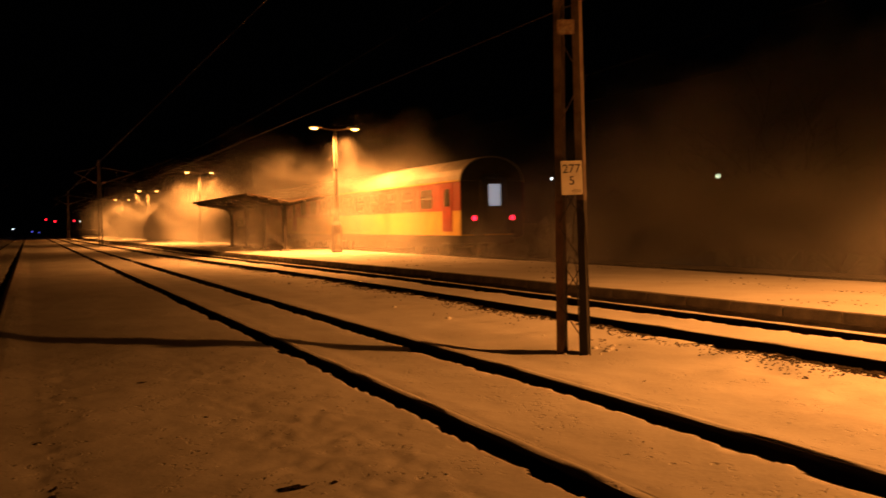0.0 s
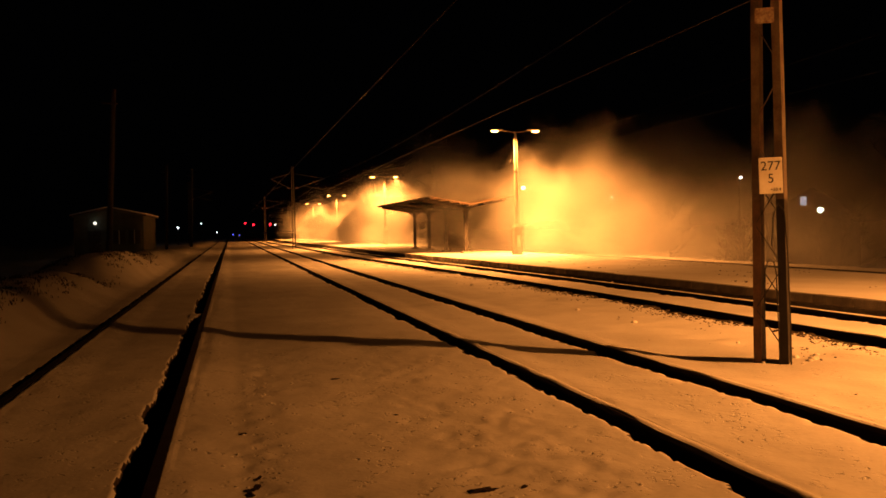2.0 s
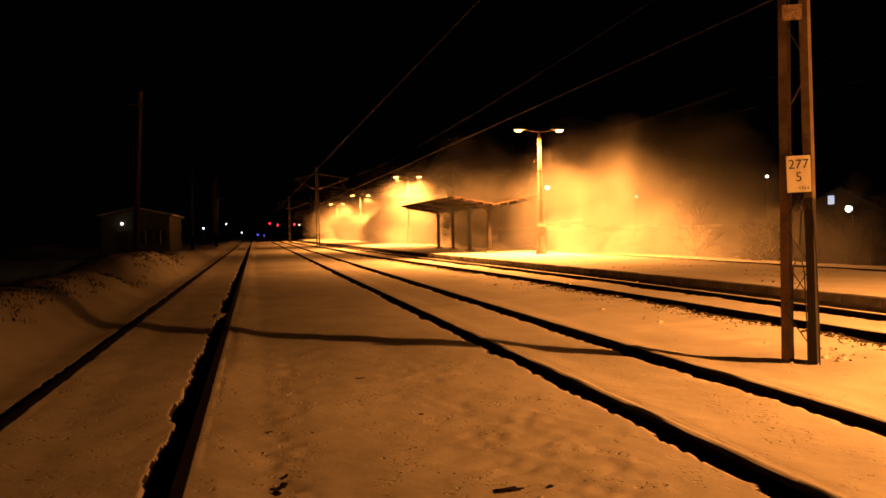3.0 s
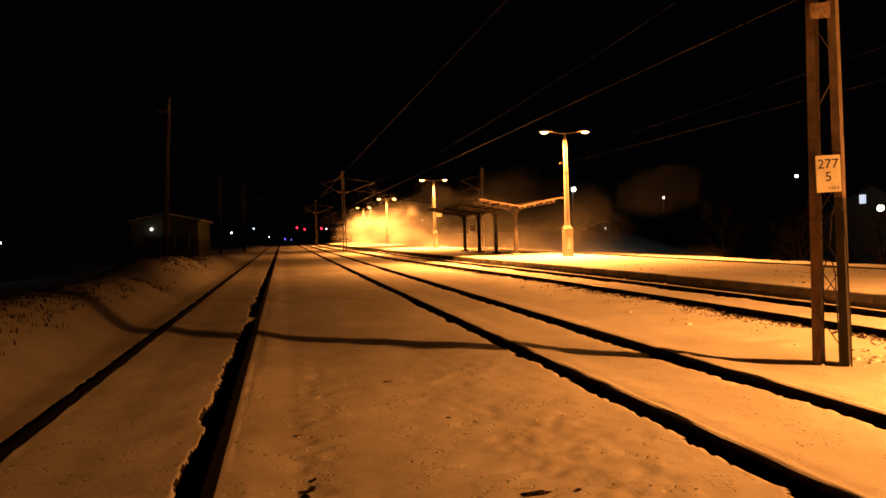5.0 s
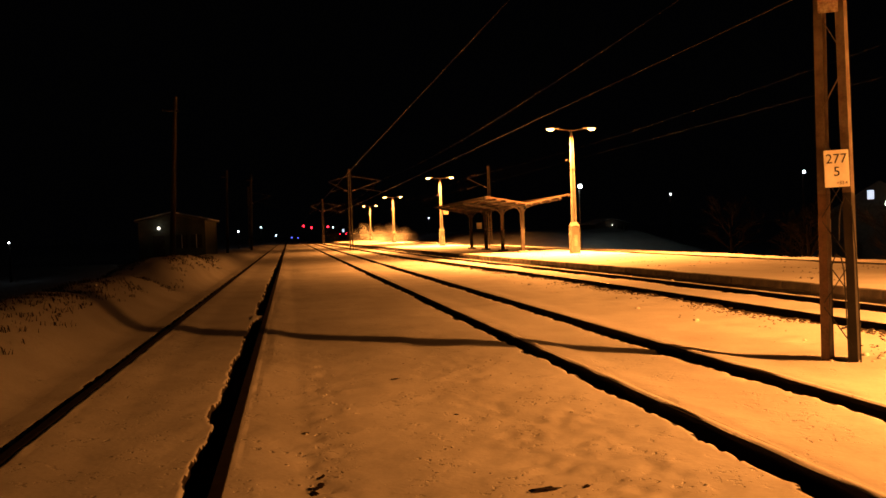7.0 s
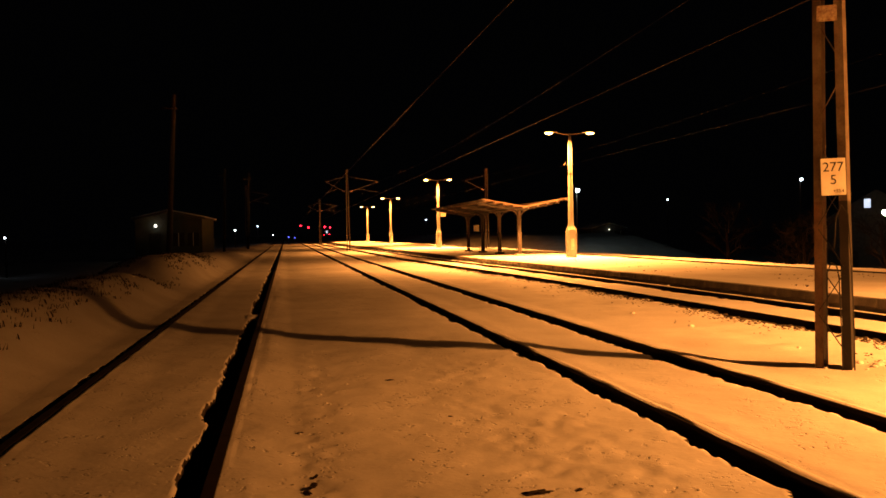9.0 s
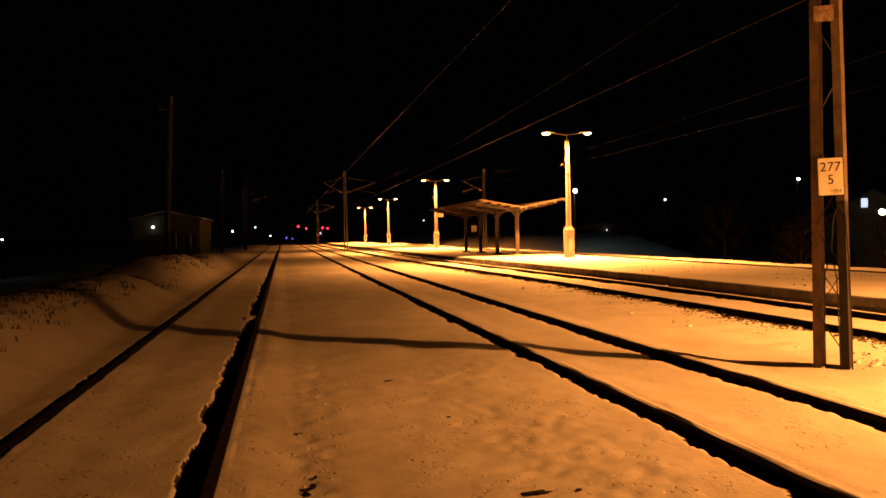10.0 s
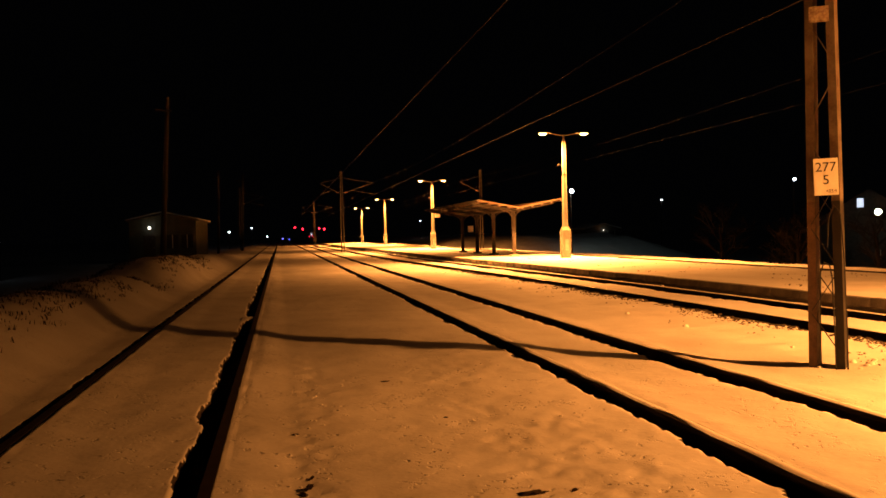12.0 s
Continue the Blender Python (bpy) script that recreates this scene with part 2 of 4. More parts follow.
def snow_z(x, y):
    z = -0.055 + 0.03 * wob(x, y, 0.35) + 0.012 * wob(x, y, 1.6, 3) + 0.006 * wob(x, y, 5.5, 8)
    # bank beside the tracks
    crest = 0.62 + 0.16 * wob(0, y, 0.12, 5) + 0.3 * smooth(20, 27, y) * (1 - smooth(33, 44, y))
    crest *= 1 - 0.75 * math.exp(-((y - 24.5) / 1.6) ** 2)
    if x < -2.4:
        up = smooth(0, 1, (-2.4 - x) / 1.35)
        down = smooth(0, 1, (-4.1 - x) / 4.5)
        fade = 1 - 0.75 * smooth(45, 80, y)
        z += fade * (crest * up - (crest + 1.2) * down) + up * (0.09 * wob(x, y, 0.9, 9) + 0.05 * wob(x, y, 2.4, 10) + 0.03 * wob(x, y, 5.0, 11))
    # rougher, trodden snow between the second and third tracks
    if 5.2 < x < 7.4:
        z += 0.035 * wob(x, y, 2.2, 12) * smooth(5.2, 6.0, x)
    # verge beyond the far track
    if x > 18.2:
        z += 0.05 * smooth(18.2, 19.0, x) - 3.2 * smooth(18.7, 24.0, x) + (4.0 + 0.6 * wob(x, y, 0.15, 17)) * smooth(21.0, 33.0, x) * smooth(84, 112, y) * (1 - smooth(44, 56, x)) + 0.03 * wob(x, y, 0.8, 15) * smooth(18.2, 19, x)
    # trodden path and drifts in the six-foot way
    if -0.3 < x < 2.8:
        z += 0.02 * wob(x * 1.2, y * 0.5, 1.0, 21) + 0.012 * max(0, wob(x, y, 3.2, 33)) * (1 - smooth(7, 16, y))
        trail = math.exp(-((x - 0.12 - 0.03 * (y - 5)) / 0.16) ** 2) + 0.8 * smooth(1.0, 1.5, x) * (1 - smooth(2.1, 2.6, x)) * smooth(-0.2, 0.2, wob(x, y, 0.9, 35) + 0.1)
        z -= 0.02 * trail * (1 - smooth(8, 13, y)) * smooth(0.0, 0.4, wob(x, y, 7.5, 34) + 0.6 * wob(x, y, 3.5, 36))
    for i, r in enumerate(RAILS):
        d = r(y) - x
        if -0.09 < d < gap_width(i, y) + 0.06:
            if d < -0.03:
                z = -0.004 + 0.008 * wob(x, y, 3.0, 50)
            else:
                k = smooth(0, 0.06, gap_width(i, y) + 0.06 - d)
                z = z * (1 - k) - 0.27 * k
        elif -0.5 < d <= -0.09:
            z += (0.045 - 0.6 * wob(x, y, 0.35) * 0.03) * (1 - smooth(0.09, 0.55, -d))
    if abs(y - 16.3) < 0.5 and -0.72 < x < -0.38:
        z = max(z, -0.02 - 0.12 * smooth(0.2, 0.5, abs(y - 16.3)))
    if edge_x(y) - 0.12 < x < 14.5:
        z = min(z, -0.2)
    return z


def ground():
    xs = list(np.arange(-30, -6, 1.5)) + list(np.arange(-6, -2.4, 0.12))
    fine_at = [(-2.4, -1.8, 0.03), (-1.8, -0.9, 0.09), (-0.9, -0.3, 0.016), (-0.3, 2.6, 0.045), (2.6, 3.1, 0.03), (3.1, 4.1, 0.09), (4.1, 4.6, 0.03), (4.6, 5.4, 0.09), (5.4, 9.9, 0.055), (9.9, 15.4, 0.6), (15.4, 17.6, 0.08), (17.6, 24.5, 0.25)]
    for a, b, s in fine_at:
        xs += list(np.arange(a, b - s / 3, s))
    xs += list(np.arange(24.5, 60, 4)) + [80, 120, 200, 400, 900, 2500]
    xs = [-2500, -900, -400, -200, -110, -70, -45] + xs
    ys, y, s = [-400, -120, -50, -25, -12, -5], -1.0, 0.12
    while y < 3:
        ys.append(y)
        y += 0.4
    while y < 260:
        ys.append(y)
        y += max(0.055, 0.0105 * y)
    ys += [300, 380, 500, 800, 1500, 3000]
    verts = [(x, y, snow_z(x, y)) for y in ys for x in xs]
    w = len(xs)
    faces = [(j * w + i, j * w + i + 1, (j + 1) * w + i + 1, (j + 1) * w + i) for j in range(len(ys) - 1) for i in range(w - 1)]
    me = bpy.data.meshes.new("ground")
    me.from_pydata(verts, [], faces)
    me.polygons.foreach_set("use_smooth", [True] * len(me.polygons))
    me.materials.append(SNOW)
    me.materials.append(BALLAST)
    # dark faces along each rail stand in for the shadow it casts
    bare = []
    for f in faces:
        x, y = (verts[f[0]][0] + verts[f[2]][0]) / 2, (verts[f[0]][1] + verts[f[2]][1]) / 2
        low = min(verts[k][2] for k in f)
        bare.append(1 if low < -0.1 and any(-0.03 < r(y) - x < gap_width(i, y) + 0.085 for i, r in enumerate(RAILS)) else 0)
    me.polygons.foreach_set("material_index", bare)
    return tagged(new("ground", me), "wind-packed snow over the station yard", "snow", kind="structure")


ground()


def railway():
    prof = [(-0.036, 0), (0.036, 0), (0.036, -0.035), (0.009, -0.045), (0.009, -0.13), (0.07, -0.15), (-0.07, -0.15), (-0.009, -0.13), (-0.009, -0.045), (-0.036, -0.035)]
    names = ["siding", "second track", "platform track", "far track"]
    for k in range(4):
        t = empty("railway_track")
        tagged(t, f"snowed-in steel railway track, the {names[k]}" if k != 2 else "railway track beside the platform with polished rails", "railway track", kind="structure")
        for r in RAILS[2 * k:2 * k + 2]:
            bm = bmesh.new()
            ys = [-25, -8] + [y * 2.0 for y in range(0, 100)] + [220, 260, 320, 400]
            rings = [[bm.verts.new((r(y) + px, y, HEAD + pz)) for px, pz in prof] for y in ys]
            for a, b in zip(rings, rings[1:]):
                for j in range(len(prof)):
                    f = bm.faces.new((a[j], a[(j + 1) % 10], b[(j + 1) % 10], b[j]))
                    f.material_index = 1 if j == 0 else 0
            bmesh.ops.recalc_face_normals(bm, faces=bm.faces)
            part("rail", bm, [RAIL, RAILHEAD if k >= 2 else RAIL], t)
            if k in (1, 2):
                bm = bmesh.new()
                ys = [-3 + 0.1 * j for j in range(300)] + [27 + 0.8 * j for j in range(90)]
                rows = []
                for y in ys:
                    w = 0.036 + 0.014 * noise.noise((y * 2.3, k * 5.0, 2.0)) - 0.03 * smooth(0.25, 0.6, noise.noise((y * 0.9, r(0), 7.0)))
                    h = max(0.002, 0.009 + 0.009 * noise.noise((y * 1.4, r(0) * 3, 1.0)))
                    rows.append([bm.verts.new((r(y) + 0.045 - c, y, z)) for c, z in ((0.0, -0.01), (0.01, h * 0.8), (max(0.02, 0.045 + w * 0.5), h), (max(0.025, 0.045 + w), 0.001))])
                for a, b in zip(rows, rows[1:]):
                    for j in range(3):
                        bm.faces.new((a[j], b[j], b[j + 1], a[j + 1]))
                part("snow_cap", bm, SNOW, t, "thin snow caught on the rail head", smooth=True)
            bm = bmesh.new()
            ys = [-4 + 0.12 * j for j in range(260)] + [27.5 + j * 1.2 for j in range(120)]
            cols = [-0.42, -0.3, -0.2, -0.1, 0.0, 0.07]
            rows = [[bm.verts.new((r(y) + c, y, -0.15 + 0.035 * noise.noise((c * 9, y * 7, k)))) for c in cols] for y in ys]
            for a, b in zip(rows, rows[1:]):
                for j in range(len(cols) - 1):
                    bm.faces.new((a[j], a[j + 1], b[j + 1], b[j]))
            part("ballast_bed", bm, BALLAST, t, "dark ballast strip standing for the rail's shadow")


railway()


def platform():
    p = empty("platform")
    tagged(p, "low island platform with dark concrete edge and snow on top", "platform", kind="structure")
    ys = [-30 + 2.0 * j for j in range(30)] + [30 + 3 * j for j in range(52)]
    bm = bmesh.new()
    rings = [[bm.verts.new(v) for v in ((edge_x(y) + 0.25, y, -0.4), (edge_x(y) + 0.25, y, PLAT - 0.05), (14.4, y, PLAT - 0.05), (14.4, y, -0.4))] for y in ys]
    for a, b in zip(rings, rings[1:]):
        for j in range(3):
            bm.faces.new((a[j], b[j], b[j + 1], a[j + 1]))
    bm.faces.new(rings[0])
    bm.faces.new(rings[-1][::-1])
    part("platform_body", bm, CONCRETE, p)
    bm = bmesh.new()
    cols = 34
    ys2 = [-30, -15] + [0 + 0.5 * j for j in range(140)] + [70 + 2 * j for j in range(58)]
    grid = []
    for y in ys2:
        x0, row = edge_x(y) + 0.03, []
        for j in range(cols + 1):
            x = x0 + (14.43 - x0) * j / cols
            lip = 0.035 if j in (0, cols) else 0.0
            row.append(bm.verts.new((x + 0.02 * noise.noise((y * 1.3, 4, j if j == 0 else 9)) * (j == 0), y, PLAT + 0.012 + 0.02 * wob(x, y, 0.5, 40) + 0.008 * wob(x, y, 2.2, 41) - lip)))
        grid.append(row)
    for a, b in zip(grid, grid[1:]):
        for j in range(cols):
            bm.faces.new((a[j], a[j + 1], b[j + 1], b[j]))
    part("snow_cover", bm, SNOW, p, "trampled snow lying on the platform", smooth=True)
    return p


PLATFORM = platform()


# ---------------------------------------------------------------- platform lamps
def lamp_post(m, turn=0.0):
    t = empty("platform_lamp", m)
    tagged(t, "concrete platform lamp post with two glowing sodium heads", "street lamp", group="platform lamps")
    bm = bmesh.new()
    tube(bm, [(0, 0, 1.3), (0, 0, 5.26)], [0.128, 0.08], 12)
    part("post", bm, POST_CONCRETE, t, "pale tapered concrete post", smooth=False)
    bm = boxed(-0.2, 0.2, -0.2, 0.2, -0.1, 1.28, 0.03)
    tube(bm, [(0, 0, 1.26), (0, 0, 1.42)], [0.24, 0.16], 10)
    base = part("base", bm, POST_CONCRETE, t)
    part("hatch", boxed(-0.08, 0.08, -0.215, -0.196, 0.35, 0.85, 0.008), GALV, base, "small steel hatch cover")
    bm = bmesh.new()
    tube(bm, [(0, 0, 5.2), (0, 0, 5.6)], [0.06, 0.045], 8)
    part("neck", bm, DARKSTEEL, t)
    for s in (-1, 1):
        bm = bmesh.new()
        tube(bm, [(0, 0, 5.55), (s * 0.25, 0, 5.58), (s * 0.6, 0, 5.63)], 0.03, 8)
        part("arm", bm, DARKSTEEL, t)
        bm = bmesh.new()
        bmesh.ops.create_uvsphere(bm, u_segments=14, v_segments=8, radius=1.0, matrix=Matrix.Translation((s * 0.88, 0, 5.65)) @ Matrix.Diagonal((0.34, 0.14, 0.08, 1)))
        for v in bm.verts:
            v.co.z = max(v.co.z, 5.635)
        head = part("lamp_head", bm, GALV, t, "grey lamp head casing")
        bm = bmesh.new()
        bmesh.ops.create_uvsphere(bm, u_segments=14, v_segments=8, radius=1.0, matrix=Matrix.Translation((s * 0.97, 0, 5.625)) @ Matrix.Diagonal((0.17, 0.11, 0.075, 1)))
        for v in bm.verts:
            v.co.z = min(v.co.z, 5.63)
        part("glass", bm, SODIUM_GLASS, head, "glowing amber glass")
    bm = bmesh.new()
    tube(bm, [(-0.1, 0, 4.12), (-0.24, 0, 4.28), (-0.29, 0, 4.17)], 0.02, 6)
    part("hook", bm, DARKSTEEL, t)
    bm = bmesh.new()
    tube(bm, [(0, 0, 3.75), (0, 0, 3.8)], 0.112, 12)
    part("band", bm, DARKSTEEL, t)
    for s in (-1, 1):
        d = bpy.data.lights.new("sodium_light", "SPOT")
        d.energy, d.color, d.shadow_soft_size = LAMP_WATTS, SODIUM, 0.12
        d.spot_size, d.spot_blend = radians(168), 0.4
        # the heads throw their light further along the platform than across it
        new("sodium_light", d).matrix_basis = Matrix.Translation(m @ Vector((s * 0.93, 0, 5.49))) @ pose(0, 0, 0, 0, 0, turn) @ Matrix.Diagonal((0.41 if turn else 0.5, 1, 1, 1))
    return t


LAMPS = [(12.75, 1.75, PLAT), (12.73, 38.0, PLAT), (12.5, 71.5, PLAT), (12.85, 107.8, PLAT), (12.95, 140.0, PLAT)]
for q in LAMPS:
    lamp_post(pose(*q, 0, 0, -42 if q[1] < 10 else 0), 18 if q[1] < 10 else 0)


# ---------------------------------------------------------------- shelter
def shelter():
    t = empty("platform_shelter", pose(11.6, 0, PLAT))
    tagged(t, "open platform shelter with butterfly roof on four steel posts", "shelter")
    y0, y1, vz, ez, half = 41.4, 56.6, 2.33, 2.74, 2.12
    for y in (42.75, 46.95, 51.1, 55.3):
        bm = boxed(-0.09, 0.09, y - 0.09, y + 0.09, 0, vz - 0.03, 0.015)
        post = part("post", bm, SHELTER_PAINT, t)
        part("foot", boxed(-0.22, 0.22, y - 0.22, y + 0.22, -0.02, 0.1, 0.02), CONCRETE, post)
        for s in (-1, 1):
            bm = bmesh.new()
            bar(bm, (0, y, vz - 0.02), (s * half, y, ez - 0.06), 0.1, 0.14)
            part("rafter", bm, SHELTER_PAINT, post)
            bm = bmesh.new()
            tube(bm, [(s * 0.09, y, vz - 0.3), (s * 0.2, y, vz - 0.12), (s * 0.42, y, vz + 0.0)], 0.035, 6)
            part("bracket", bm, SHELTER_PAINT, post, "short curved roof bracket")
    for s in (-1, 1):
        for k in range(5):
            f = 0.06 + 0.23 * k
            bm = bmesh.new()
            bar(bm, (s * half * f, y0, vz + (ez - vz) * f + 0.02), (s * half * f, y1, vz + (ez - vz) * f + 0.02), 0.09, 0.07)
            part("purlin", bm, SHELTER_PAINT, t)
        n = 10
        for k in range(n):
            a, b = y0 + (y1 - y0) * k / n, y0 + (y1 - y0) * (k + 1) / n - 0.02
            bm = bmesh.new()
            m = Matrix.Translation((0, 0, vz + 0.065)) @ Euler((0, -s * math.atan2(ez - vz, half), 0)).to_matrix().to_4x4()
            L = math.hypot(half, ez - vz)
            box(bm, min(0, s * L), max(0, s * L), a, b, 0, 0.035, 0.0, m)
            part("roof_panel", bm, WOOD, t)
    for s in (-1, 1):
        bm = bmesh.new()
        bar(bm, (s * (half + 0.02), y0 - 0.03, ez + 0.06), (s * (half + 0.02), y1 + 0.03, ez + 0.06), 0.14, 0.04)
        part("fascia", bm, SHELTER_PAINT, t)
    part("notice_plate", boxed(-0.3, 0.02, 52.2, 52.23, 1.28, 1.66, 0.005), PLATE, t, "small pale notice plate")
    return t


shelter()


# ---------------------------------------------------------------- lattice masts of the overhead line
def lattice_mast(m, height, label, w0=0.265, w1=0.13, deep=0.07, paint=None):
    """Two channel legs tapering upward, joined by flat bars."""
    t = empty("catenary_mast", m)
    tagged(t, label, "mast", group="overhead line masts")
    def at(s, z):
        return s * (w0 + (w1 - w0) * z / height) / 2
    chan = [(-0.04, -deep), (0.04, -deep), (0.04, deep), (-0.04, deep), (-0.04, deep - 0.012), (0.028, deep - 0.012), (0.028, 0.012 - deep), (-0.04, 0.012 - deep)]
    for s in (-1, 1):
        bm = bmesh.new()
        lo, mid, hi = ([bm.verts.new((at(s, z) + cx, cy, z)) for cx, cy in chan] for z in (-0.25, 1.68, height))
        for j in range(8):
            # shade is put into the colour below 1.68 m: right leg black, left brown
            f = bm.faces.new((lo[j], lo[(j + 1) % 8], mid[(j + 1) % 8], mid[j]))
            f.material_index = 1
            bm.faces.new((mid[j], mid[(j + 1) % 8], hi[(j + 1) % 8], hi[j]))
        bm.faces.new(hi)
        bmesh.ops.recalc_face_normals(bm, faces=bm.faces)
        part("leg", bm, [paint or RUST, BLACK_STEEL if s > 0 or paint else SHADED_RUST], t, "rusty channel leg, painted darker near the ground as shade")
    z, s = 0.12, 1
    while z < height - 0.6:
        for side in (-1, 1):
            if side > 0 and (z > 1.6 or s > 0):
                continue
            bm = bmesh.new()
            bar(bm, (at(-s * side, z), side * (deep - 0.008), z), (at(s * side, z + 0.4), side * (deep - 0.008), z + 0.4), 0.028, 0.008)
            part("brace", bm, (paint or RUST) if z > 1.6 else BLACK_STEEL, t)
        z, s = z + (0.44 if z < 1.6 else 0.62), -s
    bm = boxed(-0.32, 0.32, -0.25, 0.25, -0.5, -0.05, 0.05)
    part("footing", bm, CONCRETE, t)
    return t


def cantilever(t, reach, z):
    bm = bmesh.new()
    s = 1 if reach > 0 else -1
    tube(bm, [(s * 0.2, 0, z), (reach, 0, z + 0.9)], 0.03, 6)
    tube(bm, [(s * 0.2, 0, z + 1.35), (reach, 0, z + 0.9)], 0.022, 6)
    tube(bm, [(s * 0.9, 0, z + 0.25), (reach, 0, z - 0.1)], 0.02, 6)
    part("cantilever", bm, BLACK_STEEL, t)
    bm = bmesh.new()
    for k in range(3):
        tube(bm, [(s * (0.25 + 0.09 * k), 0, z + 0.02 + 0.03 * k), (s * (0.29 + 0.09 * k), 0, z + 0.045 + 0.03 * k)], 0.07, 8)
    part("insulator", bm, material("porcelain", (0.25, 0.13, 0.08), 0.3), t)


NEAR_MAST = lattice_mast(pose(5.585, 8.2, -0.02, 0, -0.35, -41), 7.6, "rusty lattice mast of the overhead line with kilometre plate", deep=0.155)


def kilometre_plate():
    """The plate hangs on the mast, so it is a part of it."""
    bm = boxed(-0.118, 0.118, -0.008, 0.0, -0.187, 0.187, 0.004)
    p = part("kilometre_plate", bm, PLATE, NEAR_MAST, "white enamel kilometre plate", at=pose(0.035, -0.2, 1.925, 0, -1, 19))
    writing("number_above", "277", 0.135, 0.0, 0.055, p, -0.0095)
    writing("number_below", "5", 0.135, 0.0, -0.075, p, -0.0095)
    writing("number_small", "+33.4", 0.046, 0.045, -0.16, p, -0.0095)
    bm = boxed(-0.095, 0.095, -0.006, 0.006, -0.08, 0.08, 0.003)
    part("tie_plate", bm, PLATE_RUSTED, NEAR_MAST, "rust-stained tie plate between the legs", at=pose(0.0, -0.19, 3.58, 0, 0, 16))
    part("plate_bracket", boxed(-0.04, 0.04, -0.19, -0.155, 1.83, 1.99, 0.003), BLACK_STEEL, NEAR_MAST)
    part("tie_bracket", boxed(-0.04, 0.04, -0.185, -0.155, 3.53, 3.63, 0.003), RUST, NEAR_MAST)
    bm = bmesh.new()
    tube(bm, [(-0.05, -0.17, -0.08), (-0.05, -0.172, 0.5), (-0.04, -0.172, 0.95), (0.0, -0.175, 1.06), (0.05, -0.175, 1.02), (0.07, -0.172, 0.9), (0.085, -0.172, 0.3), (0.09, -0.17, -0.08)], 0.0075, 6)
    tube(bm, [(0.03, -0.172, 1.2), (0.05, -0.175, 1.5), (0.1, -0.175, 1.64), (0.16, -0.172, 1.55), (0.185, -0.17, 1.1), (0.2, -0.168, 0.4), (0.2, -0.168, -0.08)], 0.0075, 6)
    part("earth_cable", bm, CABLE, NEAR_MAST, "black earthing cable looped on the mast")


kilometre_plate()
for mx, my, reaches in ((5.62, 80.0, (-1.92, 2.88)), (18.6, 80.0, (-2.0,)), (5.62, 145.0, (-1.92, 2.88)), (-4.4, 104.0, (2.6,))):
    mast = lattice_mast(pose(mx, my, -0.05, 0, 0, 0), 7.4, "distant dark lattice mast of the overhead line", paint=BLACK_STEEL)
    for reach in reaches:
        cantilever(mast, reach, 5.38)


def overhead_wire(x0, z, y0, y1, label, r=0.008, sag=0.0, span=65.0, x1=None):
    bm = bmesh.new()
    pts = []
    for k in range(41):
        f = k / 40
        y = y0 + (y1 - y0) * f
        u = ((y - 15) / span) % 1.0
        pts.append((x0 + ((x1 if x1 is not None else x0) - x0) * f, y, z - sag * 4 * u * (1 - u)))
    tube(bm, pts, r, 5)
    return tagged(link("overhead_wire", bm, WIRE if x0 < 12 else OLD_WIRE), label, "overhead wire", group="overhead wires")


overhead_wire(8.5, 5.1, -10, 200, "copper contact wire over the platform track", 0.011)
overhead_wire(3.7, 5.15, -10, 200, "copper contact wire over the second track", 0.0075)
overhead_wire(16.6, 5.3, -10, 200, "copper contact wire over the far track", 0.004)
overhead_wire(8.5, 6.3, -10, 200, "sagging carrier wire over the platform track", 0.0035, 0.5)
overhead_wire(16.6, 6.4, -10, 200, "sagging carrier wire over the far track", 0.0035, 0.5)


